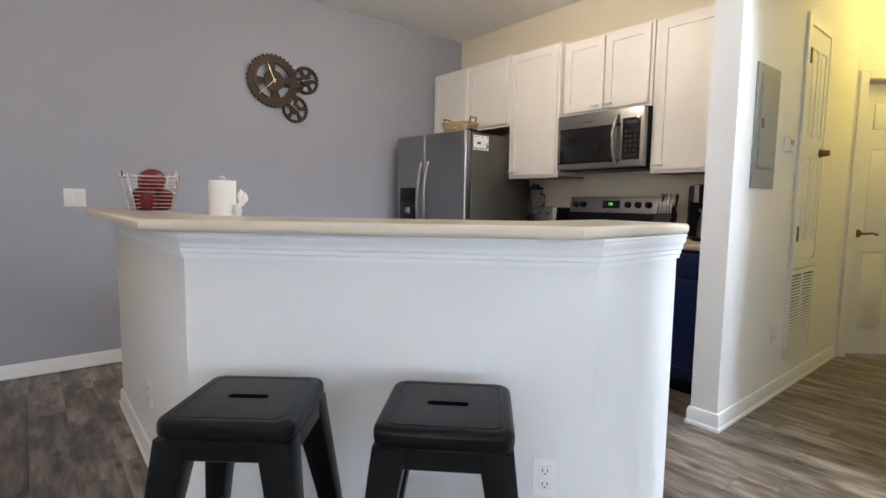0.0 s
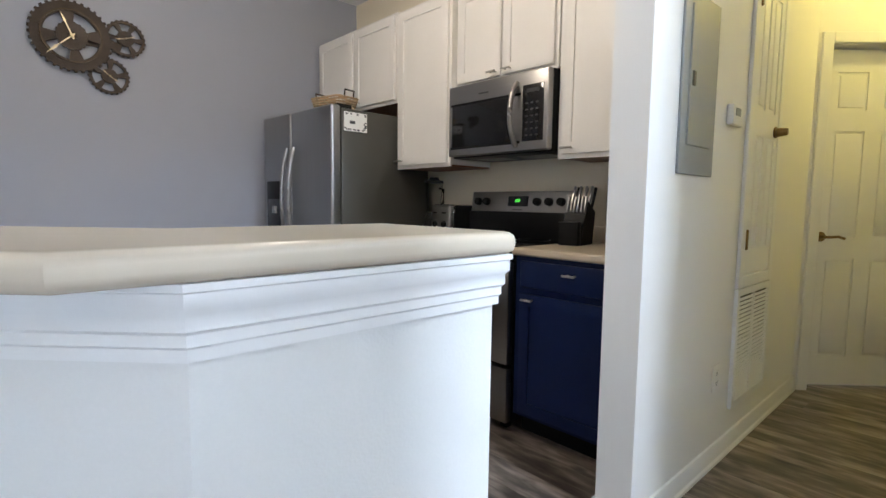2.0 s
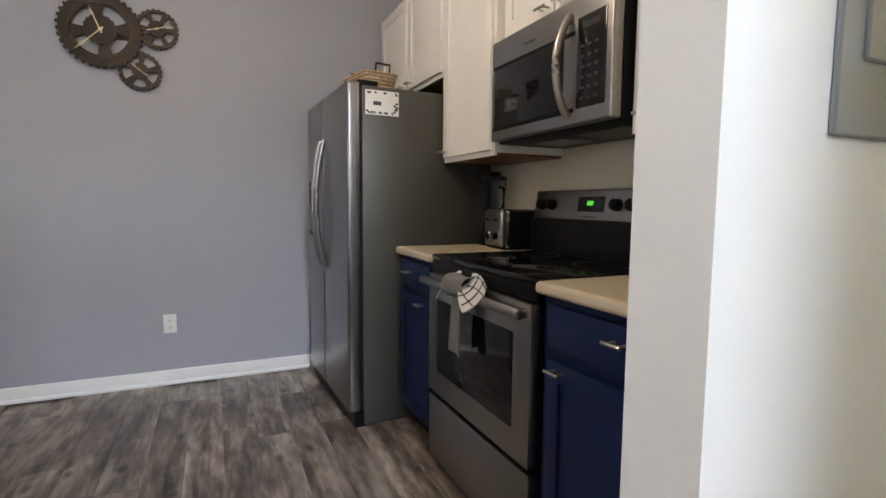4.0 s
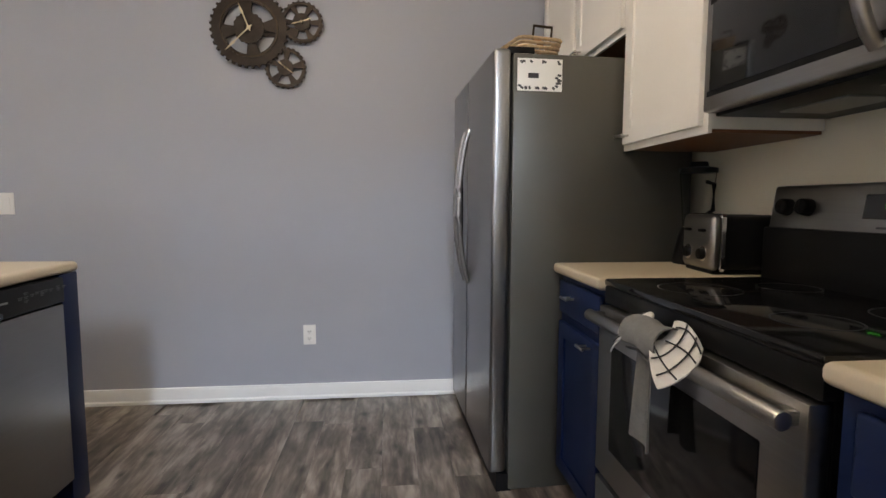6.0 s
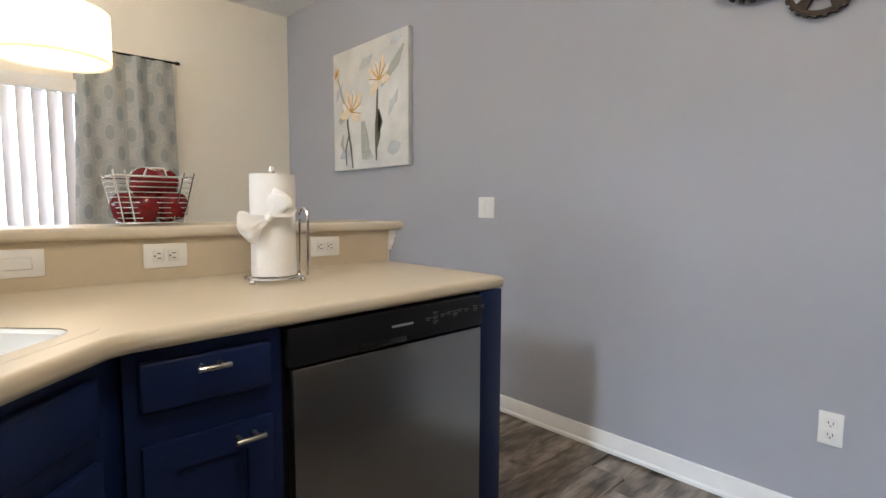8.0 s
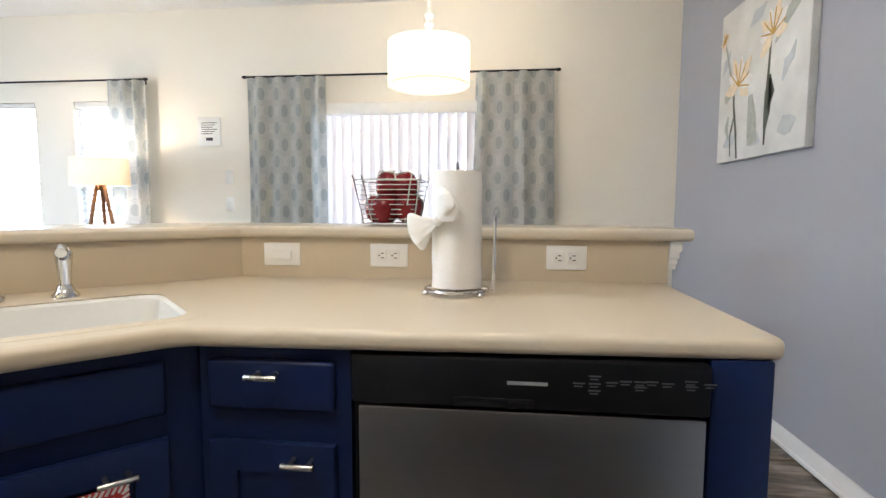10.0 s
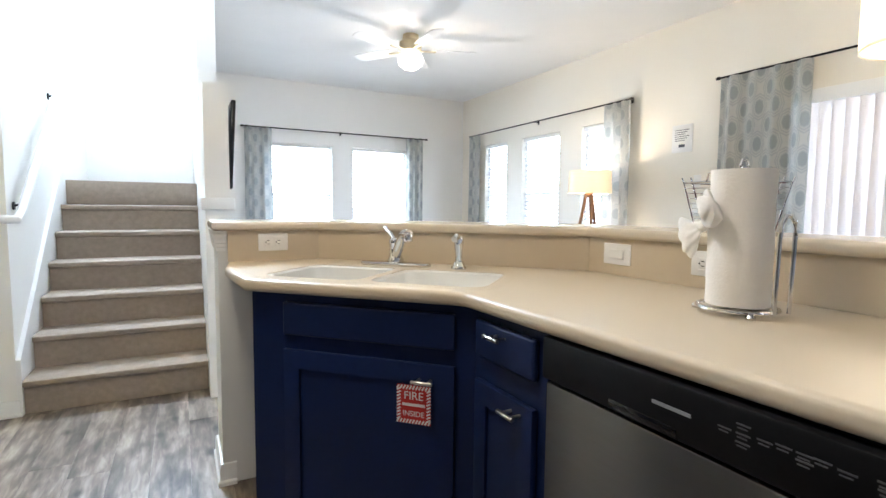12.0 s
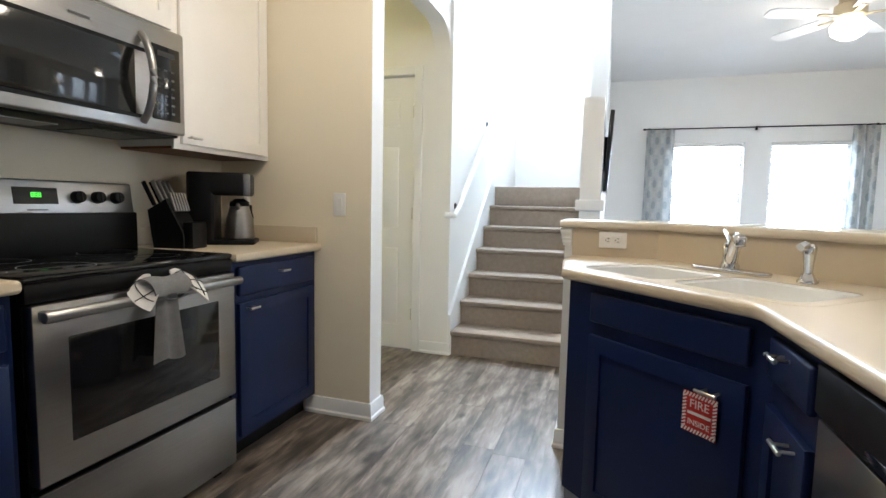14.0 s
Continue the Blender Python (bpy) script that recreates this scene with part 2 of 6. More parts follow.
SHADE = translucent(mat("lamp_shade_fabric", (0.86, 0.80, 0.70), 0.9, vary=0.03, scale=40), 0.55)
BLIND = translucent(mat("white_blind_vinyl", (0.82, 0.80, 0.78), 0.5, vary=0.02, scale=10), 0.18)
LIT = glow("lit_bulb_glass", (1.0, 0.90, 0.74), 4.0)
GREENLED = glow("green_digits", (0.12, 0.9, 0.08), 1.1)
PANE = glass("window_glass")
CLEAR = glass("clear_plastic", (0.85, 0.88, 0.9), 0.05)
TOWELG = mat("grey_kitchen_towel", (0.17, 0.17, 0.17), 0.95, vary=0.15, scale=40, bump=0.6, bscale=220)
TOWELW = mat("white_checked_towel", (0.68, 0.66, 0.63), 0.95, vary=0.06, scale=40, bump=0.6, bscale=220)
STICKER = mat("red_sticker", (0.50, 0.022, 0.018), 0.4, vary=0.05)
INK = mat("dark_print", (0.05, 0.05, 0.06), 0.6)
PALEINK = mat("pale_print", (0.075, 0.075, 0.075), 0.5)
TAN = mat("backsplash_tan", (0.56, 0.47, 0.345), 0.36, vary=0.04, scale=9, bscale=420)


# ---- building blocks ----
def bx(x0, x1, y0, y1, z0, z1, bev=0.0, seg=2):
    bm = bmesh.new()
    bmesh.ops.create_cube(bm, size=1)
    bmesh.ops.scale(bm, vec=(abs(x1 - x0), abs(y1 - y0), abs(z1 - z0)), verts=bm.verts)
    bmesh.ops.translate(bm, vec=((x0 + x1) / 2, (y0 + y1) / 2, (z0 + z1) / 2), verts=bm.verts)
    if bev:
        bmesh.ops.bevel(bm, geom=bm.edges[:], offset=bev, segments=seg, profile=0.5, affect="EDGES")
    return bm


def join(*bms):
    out = bmesh.new()
    for b in bms:
        me = bpy.data.meshes.new("tmp")
        b.to_mesh(me)
        out.from_mesh(me)
        bpy.data.meshes.remove(me)
        b.free()
    return out


def moved(bm, m):
    bmesh.ops.transform(bm, matrix=m, verts=bm.verts)
    return bm


def cyl(p, q, r, r2=None, n=16, bev=0.0):
    p, q = Vector(p), Vector(q)
    bm = bmesh.new()
    bmesh.ops.create_cone(bm, cap_ends=True, segments=n, radius1=r, radius2=r if r2 is None else r2, depth=(q - p).length)
    if bev:
        ends = [e for e in bm.edges if len([f for f in e.link_faces if len(f.verts) > 4]) == 1]
        bmesh.ops.bevel(bm, geom=ends, offset=bev, segments=2, profile=0.5, affect="EDGES")
    m = Matrix.Translation((p + q) / 2) @ (q - p).to_track_quat("Z", "Y").to_matrix().to_4x4()
    return moved(bm, m)


def tube(points, r, n=8, closed=False):
    pts = [Vector(p) for p in points]
    bm = bmesh.new()
    rings = []
    up = Vector((0, 0, 1))
    for i, p in enumerate(pts):
        if closed:
            d = pts[(i + 1) % len(pts)] - pts[i - 1]
        else:
            d = pts[min(i + 1, len(pts) - 1)] - pts[max(i - 1, 0)]
        d.normalize()
        s = d.cross(up)
        if s.length < 0.05:
            s = d.cross(Vector((1, 0, 0)))
        s.normalize()
        u = s.cross(d)
        rings.append([bm.verts.new(p + r * (math.cos(a) * s + math.sin(a) * u)) for a in [2 * math.pi * k / n for k in range(n)]])
    last = len(rings) if closed else len(rings) - 1
    for i in range(last):
        a, b = rings[i], rings[(i + 1) % len(rings)]
        for k in range(n):
            bm.faces.new((a[k], a[(k + 1) % n], b[(k + 1) % n], b[k]))
    if not closed:
        bm.faces.new(rings[0][::-1])
        bm.faces.new(rings[-1])
    bmesh.ops.recalc_face_normals(bm, faces=bm.faces)
    return bm


def lathe(profile, n=24, c=(0, 0, 0)):
    bm = bmesh.new()
    rings = []
    for r, z in profile:
        if r < 1e-5:
            rings.append([bm.verts.new((c[0], c[1], c[2] + z))])
        else:
            rings.append([bm.verts.new((c[0] + r * math.cos(2 * math.pi * k / n), c[1] + r * math.sin(2 * math.pi * k / n), c[2] + z)) for k in range(n)])
    for a, b in zip(rings, rings[1:]):
        for k in range(n):
            va = a[k % len(a)], a[(k + 1) % n % len(a)]
            vb = b[k % len(b)], b[(k + 1) % n % len(b)]
            f = []
            for v in (va[0], va[1], vb[1], vb[0]):
                if v not in f:
                    f.append(v)
            if len(f) > 2:
                bm.faces.new(f)
    bmesh.ops.recalc_face_normals(bm, faces=bm.faces)
    return bm


def prism(poly, z0, z1, bev=0.0, holes=(), seg=3):
    """A plate with the outline poly, and holes through it; bev rounds its top and bottom outer edges."""
    bm = bmesh.new()
    loops = []
    for lp in (poly, *holes):
        vs = [bm.verts.new((x, y, z0)) for x, y in lp]
        loops.append([bm.edges.new((vs[i], vs[(i + 1) % len(vs)])) for i in range(len(vs))])
    if holes:
        bmesh.ops.triangle_fill(bm, use_beauty=True, edges=bm.edges[:])
    else:
        bm.faces.new(bm.verts)
    r = bmesh.ops.extrude_face_region(bm, geom=bm.faces[:])
    top = [v for v in r["geom"] if isinstance(v, bmesh.types.BMVert)]
    bmesh.ops.translate(bm, vec=(0, 0, z1 - z0), verts=top)
    bmesh.ops.recalc_face_normals(bm, faces=bm.faces)
    if bev:
        outer = set((round(x, 4), round(y, 4)) for x, y in poly)
        es = [e for e in bm.edges if all((round(v.co.x, 4), round(v.co.y, 4)) in outer for v in e.verts) and len(e.link_faces) == 2 and e.calc_face_angle(0) > 0.8 and abs(e.verts[0].co.z - e.verts[1].co.z) < 1e-5]
        bmesh.ops.bevel(bm, geom=es, offset=bev, segments=seg, profile=0.5, affect="EDGES")
    return bm


def sweep(path, profile, closed=False):
    """A moulding: the profile (out, up) carried along a level path of (x, y, z); out is to the right of the way."""
    bm = bmesh.new()
    pts = [Vector(p) for p in path]
    rings = []
    for i, p in enumerate(pts):
        dirs = []
        if i > 0:
            dirs.append((pts[i] - pts[i - 1]).normalized())
        if i < len(pts) - 1:
            dirs.append((pts[i + 1] - pts[i]).normalized())
        ns = [Vector((d.y, -d.x, 0)) for d in dirs]
        m = sum(ns, Vector()).normalized()
        k = 1 / max(m.dot(ns[0]), 0.2)
        rings.append([bm.verts.new(p + m * (o * k) + Vector((0, 0, h))) for o, h in profile])
    n = len(profile)
    for a, b in zip(rings, rings[1:]):
        for k in range(n):
            bm.faces.new((a[k], a[(k + 1) % n], b[(k + 1) % n], b[k]))
    bm.faces.new(rings[0])
    bm.faces.new(rings[-1][::-1])
    bmesh.ops.recalc_face_normals(bm, faces=bm.faces)
    return bm


def smooth(me, angle=40):
    for p in me.polygons:
        p.use_smooth = True
    me.set_sharp_from_angle(angle=radians(angle))


def ob_of(name, bm, material, soft=True):
    me = bpy.data.meshes.new(name)
    bm.to_mesh(me)
    bm.free()
    me.materials.append(material)
    if soft:
        smooth(me)
    return new(name, me)


def part(name, bm, material, parent, label="", soft=True):
    ob = ob_of(name, bm, material, soft)
    ob.parent = parent
    return tagged(ob, label)


def flat_top(ob):
    ob.modifiers.new("even_shading", "WEIGHTED_NORMAL").keep_sharp = True
    return ob


def thing(name, label, category, x=0, y=0, z=0, rz=0, group=""):
    ob = new(name)
    ob.matrix_basis = pose(x, y, z, 0, 0, rz)
    return tagged(ob, label, category, group)


def setting(name, bm, material, label, category, soft=True):
    return tagged(ob_of(name, bm, material, soft), label, category, kind="structure")


def wall_boxes(axis, fixed0, fixed1, u0, u1, z0, z1, holes=()):
    """A wall along axis 'x' or 'y' with openings (u0, u1, z0, z1)."""
    cuts = sorted({u0, u1, *[h[0] for h in holes], *[h[1] for h in holes]})
    bms = []
    for a, b in zip(cuts, cuts[1:]):
        spans = sorted((h[2], h[3]) for h in holes if h[0] < (a + b) / 2 < h[1])
        z = z0
        for s0, s1 in spans + [(z1, z1)]:
            if s0 > z + 1e-4:
                bms.append(bx(a, b, fixed0, fixed1, z, s0) if axis == "x" else bx(fixed0, fixed1, a, b, z, s0))
            z = s1
    return join(*bms)


# ---- the large structure ----
sub = setting("floor", join(bx(W - 0.1, 6.5, S - 0.1, N + 0.1, -0.12, -0.011)), PLANK, "grey-brown wood plank floor", "floor")
setting("wall_north", wall_boxes("x", N, N + 0.12, W - 0.12, E + 0.12, 0, H), BLUEWALL, "painted blue-grey kitchen wall", "wall")
setting("wall_east", wall_boxes("y", E, E + 0.12, 1.56, N, 0, H), CREAM, "cream painted kitchen wall behind the range", "wall")
WWIN = [(a, b, 0.62, 2.018) for a, b in WIN_W]
SWIN = [(0.48, 1.30, 0.62, 1.95), (-0.62, 0.20, 0.62, 1.95)]
setting("wall_west", wall_boxes("y", W - 0.16, W, S - 0.16, N, 0, H, [PATIO] + WWIN), LIVING, "cream painted living room wall with windows", "wall")
setting("wall_south", wall_boxes("x", S - 0.16, S, W, 2.07, 0, H, SWIN), WHITEWALL, "white painted living room wall with two windows", "wall")
pantry = setting("wall_pantry", wall_boxes("x", 1.43, 1.56, 3.145, 5.32, 0, H), CREAM, "wall cream on its kitchen side, white on its hall side", "wall")
pantry.data.materials.append(WHITEWALL)
for face in pantry.data.polygons:
    if face.normal.y < -0.5 or face.normal.x < -0.5:
        face.material_index = 1
HALL_END = pose(5.20, 1.43, 0, 0, 0, -45)
setting("wall_hall_end", wall_boxes("x", 0, 0.12, 0, 1.57, 0, H, [(0.085, 0.715, 0, 2.04)]), WHITEWALL, "diagonal hall end wall round a panelled door", "wall").matrix_basis = HALL_END
setting("wall_hall_south", wall_boxes("x", 0.20, 0.32, 3.12, 6.40, 0, H, [(3.41, 4.17, 0, 2.06)]), WHITEWALL, "white painted hall wall beside the stairs", "wall")
hp = [(0.32, H), (0.32, 2.22)] + [(0.32 + 0.22 * (1 - math.cos(a)), 2.22 + 0.17 * math.sin(a)) for a in [math.pi / 2 * k / 8 for k in range(1, 9)]]
hp += [(1.43 - 0.22 * (1 - math.cos(a)), 2.22 + 0.17 * math.sin(a)) for a in [math.pi / 2 * k / 8 for k in range(8, 0, -1)]] + [(1.43, 2.22), (1.43, H)]
header = moved(prism(hp, 3.145, 3.265), Matrix(((0, 0, 1, 0), (1, 0, 0, 0), (0, 1, 0, 0), (0, 0, 0, 1))))
setting("wall_hall_header", header, WHITEWALL, "white header with rounded corners over the hall opening", "wall")
setting("wall_stair_east", bx(3.12, 3.24, -2.3, 0.20, 0, 5.2), WHITEWALL, "white painted stair side wall", "wall")
setting("wall_stair_north_upper", bx(2.07, 3.24, 0.32, 0.44, H + 0.15, 5.2), WHITEWALL, "white wall over the stair opening", "wall")
setting("wall_stair_south", wall_boxes("x", -2.42, -2.30, 2.07, 3.24, 0, 5.2, [(2.3, 3.0, 3.5, 4.6)]), WHITEWALL, "white stair landing wall", "wall")
sw = join(bx(2.07, 2.20, -2.42, 0.48, 0, 1.816), bx(2.07, 2.20, -2.42, -0.43, 1.816, 5.2))
setting("wall_stair_west", sw, WHITEWALL, "white wall between stairs and living room", "wall")
setting("wall_living_southeast", bx(2.07, 2.20, S - 0.16, -2.42, 0, H), WHITEWALL, "white living room wall corner", "wall")
setting("stair_wall_cap", bx(2.045, 2.225, 0.10, 0.505, 1.10, 1.17, 0.008), TRIM, "white cap moulding on the stair wall", "trim")
lid = join(bx(W - 0.16, 2.07, S - 0.16, N + 0.12, H, H + 0.15), bx(2.07, 6.50, 0.32, N + 0.12, H, H + 0.15), bx(3.24, 6.50, 0.18, 0.32, H, H + 0.15))
setting("ceiling", lid, CEIL, "white textured ceiling", "ceiling", False)
setting("ceiling_stair", bx(2.0, 3.3, -2.5, 0.5, 5.2, 5.3), CEIL, "white ceiling high over the stairs", "ceiling", False)

# skirting boards
BASE = [(0, 0), (0.020, 0), (0.020, 0.014), (0.013, 0.022), (0.013, 0.070), (0.008, 0.086), (0, 0.088)]


def skirting(path, mat_=None):
    ob = setting("baseboard", sweep([(x, y, 0) for x, y in path], BASE), mat_ or TRIM, "white painted baseboard", "baseboard")
    return ob


skirting([(W, N), (3.30, N)])
skirting([(3.52, 1.56), (3.145, 1.56), (3.145, 1.43), (5.20, 1.43)])
skirting([(5.752, 0.878), (6.30, 0.33)])
skirting([(3.34, 0.32), (3.12, 0.32), (3.12, 0.24)])
skirting([(W, 1.10), (W, N)][::1])

# bar half wall: three runs with a 45 degree middle
OUT = [(0.894, 3.59), (0.894, 2.082), (1.750, 1.226), (2.200, 1.226)]
INN = [(2.200, 1.51), (1.805, 1.51), (1.020, 2.295), (1.020, 3.59)]
setting("wall_bar", prism(OUT + INN, 0, 1.028), BARWALL, "white painted half wall under the breakfast bar", "wall", False)
skirting([(1.02, 3.59), (0.894, 3.59), (0.894, 2.082), (1.750, 1.226), (2.200, 1.226), (2.200, 1.51), (2.15, 1.51)])
CROWN = [(0, -0.080), (0.007, -0.080), (0.007, -0.067), (0.010, -0.064), (0.010, -0.052), (0.014, -0.048), (0.014, -0.032), (0.019, -0.026), (0.019, -0.010), (0.022, -0.008), (0.022, 0), (0, 0)]
BT = 1.028
crown = sweep([(1.020, 3.576, BT), (1.020, 3.59, BT), (0.894, 3.59, BT), (0.894, 2.082, BT), (1.750, 1.226, BT), (2.200, 1.226, BT), (2.200, 1.51, BT), (2.17, 1.51, BT)], CROWN)
setting("trim_bar_moulding", crown, TRIM, "white stepped moulding under the bar top", "trim")
top = [(0.775, 3.635), (0.775, 2.065), (1.640, 1.200), (2.222, 1.200), (2.222, 1.545), (1.819, 1.545), (1.055, 2.309), (1.055, 3.635)]
bar = thing("bar_counter", "beige laminate breakfast bar top with rounded edge", "countertop")
flat_top(part("slab", prism(top, 1.028, 1.064, 0.013), BARTOP, bar))

# planks that the camera passes
pw, pl = 0.152, 1.22
plank_me = bpy.data.meshes.new("plank")
pb = bx(-pw / 2 + 0.0002, pw / 2 - 0.0002, -pl / 2 + 0.0002, pl / 2 - 0.0002, -0.0105, 0, 0.0006, 1)
pb.to_mesh(plank_me)
pb.free()
plank_me.materials.append(PLANK)

# ---- panelled doors ----
def panel_door(parent, w, h, mat_, rows, t=0.035, name="door_leaf"):
    """A six-panel leaf in the x-z plane, front at y = 0 to the -y side, its foot corner at the origin."""
    leaf = part(name, bx(0, w, 0.006, t, 0.008, h, 0.002, 1), mat_, parent)
    st = w * 0.14
    pwid = (w - 3 * st) / 2
    frames = [bx(0, st, 0, 0.008, 0.008, h), bx(w - st, w, 0, 0.008, 0.008, h), bx(st + pwid, 2 * st + pwid, 0, 0.008, 0.008, h)]
    edges = [0.008] + [z for r in rows for z in r] + [h]
    for a, b in zip(edges[::2], edges[1::2]):
        frames.append(bx(st, st + pwid, 0, 0.008, a, b))
        frames.append(bx(2 * st + pwid, w - st, 0, 0.008, a, b))
    part("door_frame_rails", join(*frames), mat_, parent)
    for z0, z1 in rows:
        for x0 in (st, 2 * st + pwid):
            b = bx(x0 + 0.018, x0 + pwid - 0.018, 0.0, 0.012, z0 + 0.018, z1 - 0.018, 0.005, 2)
            part("panel", b, mat_, parent)
    return leaf


def lever(parent, x, z, side, mat_):
    h = part("door_handle", join(cyl((x, 0.0, z), (x, -0.012, z), 0.030, n=20, bev=0.004), cyl((x, -0.01, z), (x, -0.05, z), 0.010, n=12), tube([(x, -0.048, z), (x + side * 0.03, -0.052, z), (x + side * 0.075, -0.050, z + 0.004), (x + side * 0.115, -0.046, z - 0.008)], 0.008)), mat_, parent, "antique brass lever handle")
    return h


def casing(name, w, h, m, label):
    """Door casing on three sides in the x-z plane, front to -y."""
    b = join(bx(-0.065, -0.003, -0.016, 0.002, 0, h + 0.065, 0.004, 1), bx(w + 0.003, w + 0.065, -0.016, 0.002, 0, h + 0.065, 0.004, 1), bx(-0.003, w + 0.003, -0.016, 0.002, h + 0.003, h + 0.065, 0.004, 1))
    ob = setting(name, b, TRIM, label, "trim")
    ob.matrix_basis = m
    return ob


ROWS6 = [(0.19, 0.80), (0.92, 1.56), (1.68, 1.90)]
# hall end door in the diagonal wall
d1 = tagged(thing("door_1", "closed white six-panel hall door with brass lever", "door"), kind="structure")
d1.matrix_basis = HALL_END @ pose(0.09, 0.072, 0)
panel_door(d1, 0.62, 2.03, TRIM, ROWS6)
lever(d1, 0.055, 0.93, 1, BRASS)
casing("trim_door_1", 0.63, 2.04, HALL_END @ pose(0.085, 0, 0), "white casing round the hall door")
# closet door beside the stairs, facing north
d2 = tagged(thing("door_2", "closed white six-panel closet door by the stairs", "door", 4.165, 0.310, 0, 180), kind="structure")
panel_door(d2, 0.75, 2.05, TRIM, ROWS6)
for z in (0.28, 1.05, 1.80):
    part("hinge", cyl((0.748, -0.006, z - 0.045), (0.748, -0.006, z + 0.045), 0.007, n=10), NICKEL, d2)
casing("trim_door_2", 0.76, 2.06, pose(4.17, 0.32, 0, 0, 0, 180), "white casing round the closet door")
# air closet door high in the hall wall, with the grille under it; faces south
d3 = tagged(thing("door_3", "closed white panelled air closet door above a return grille", "door", 4.10, 1.418, 0.80, 0), kind="structure")
panel_door(d3, 0.37, 1.37, TRIM, [(0.12, 0.62), (0.74, 1.25)], t=0.02)
part("door_knob", join(cyl((0.325, 0, 0.66), (0.325, -0.01, 0.66), 0.027, n=18, bev=0.003), cyl((0.325, -0.01, 0.66), (0.325, -0.055, 0.66), 0.022, 0.017, 14, 0.004)), BRASS, d3, "dark brass door knob")
for z in (0.16, 1.20):
    part("hinge", bx(-0.012, 0.004, -0.012, 0.0, z - 0.045, z + 0.045, 0.003, 1), BRASS, d3)
cs = join(bx(-0.06, -0.003, -0.016, 0.0, -0.055, 1.435, 0.003, 1), bx(0.373, 0.43, -0.016, 0.0, -0.055, 1.435, 0.003, 1), bx(-0.003, 0.373, -0.016, 0.0, 1.373, 1.435, 0.003, 1), bx(-0.003, 0.373, -0.016, 0.0, -0.055, -0.003, 0.003, 1))
tr3 = setting("trim_door_3", cs, TRIM, "white casing round the air closet door", "trim")
tr3.matrix_basis = pose(4.10, 1.4295, 0.80)
grille = thing("return_air_grille", "white slatted return air grille low in the hall wall", "vent", 4.04, 1.43, 0.20)
part("frame", join(bx(0, 0.49, -0.016, 0, 0, 0.03), bx(0, 0.49, -0.016, 0, 0.51, 0.54), bx(0, 0.03, -0.016, 0, 0.03, 0.51), bx(0.46, 0.49, -0.016, 0, 0.03, 0.51), bx(0.24, 0.25, -0.014, 0, 0.03, 0.51)), TRIM, grille)
part("backing", bx(0.03, 0.46, -0.004, 0, 0.03, 0.51), SLOT, grille)
for k in range(24):
    b = moved(bx(0.03, 0.46, -0.0065, 0.0065, -0.0012, 0.0012), pose(0, -0.009, 0.042 + k * 0.0195, 35))
    part("slat", b, TRIM, grille)
panel = thing("breaker_panel", "grey metal breaker panel set in the hall wall", "breaker panel", 3.35, 1.43, 1.215)
part("frame", bx(0, 0.31, -0.010, 0, 0, 0.62, 0.003, 1), GREYPL, panel)
part("panel_door", bx(0.05, 0.26, -0.016, -0.008, 0.10, 0.57, 0.003, 1), GREYPL, panel)
part("latch", bx(0.065, 0.085, -0.022, -0.014, 0.30, 0.35, 0.002, 1), DARKSTEEL, panel)
thermo = thing("thermostat", "white wall thermostat on the hall wall", "thermostat", 3.86, 1.43, 1.47)
part("body", bx(-0.055, 0.055, -0.028, 0, -0.04, 0.04, 0.006), WHITEPL, thermo)
part("display", bx(-0.035, 0.02, -0.0295, -0.027, -0.005, 0.025), GREYPL, thermo)

# ---- sockets and switches ----
def plate(name, m, kinds, label, upright=True, w=None):
    """Cover plate in the x-z plane, front to -y, with sockets 'o' or rockers 's' side by side."""
    n = len(kinds)
    wid = w or (0.07 + 0.046 * (n - 1))
    hei = 0.115
    ob = new(name)
    ob.matrix_basis = m @ (pose(0, 0, 0) if upright else pose(0, 0, 0, 0, 90, 0))
    tagged(ob, label, "light switch" if "s" in kinds else "power socket")
    part("cover_plate", bx(-wid / 2, wid / 2, -0.006, 0, -hei / 2, hei / 2, 0.003), WHITEPL, ob)
    for k, c in enumerate(kinds):
        x = (k - (n - 1) / 2) * 0.046
        if c == "s":
            part("rocker", moved(bx(-0.016, 0.016, -0.009, -0.004, -0.033, 0.033, 0.002, 1), pose(x, 0, 0, 3)), WHITEPL, ob)
        else:
            for z in (0.020, -0.020):
                f = part("socket", bx(x - 0.017, x + 0.017, -0.0085, -0.004, z - 0.0145, z + 0.0145, 0.004, 2), WHITEPL, ob)
                part("slots", join(bx(x - 0.008, x - 0.0055, -0.0092, -0.007, z - 0.004, z + 0.006), bx(x + 0.0055, x + 0.008, -0.0092, -0.007, z - 0.004, z + 0.006), cyl((x, -0.0092, z - 0.009), (x, -0.007, z - 0.009), 0.0025, n=8)), SLOT, f)
    return ob


plate("light_switch", pose(0.776, N, 1.118), "ss", "white double light switch on the blue-grey wall")
plate("power_socket", pose(2.35, N, 0.375), "o", "white power socket low on the blue-grey wall")
plate("light_switch", pose(3.322, 1.56, 1.11, 0, 0, 180), "s", "white single light switch on the cream wall end")
plate("power_socket", pose(3.90, 1.56, 1.11, 0, 0, 180), "o", "white power socket above the counter by the coffee maker")
plate("power_socket", pose(E, 2.985, 1.10, 0, 0, -90), "o", "white power socket behind the toaster")
plate("power_socket", pose(3.86, 1.43, 0.385), "o", "white power socket low in the hall")
plate("power_socket", pose(1.032, 3.290, 0.977, 0, 0, 90), "o", "white horizontal power socket on the tan backsplash", False)
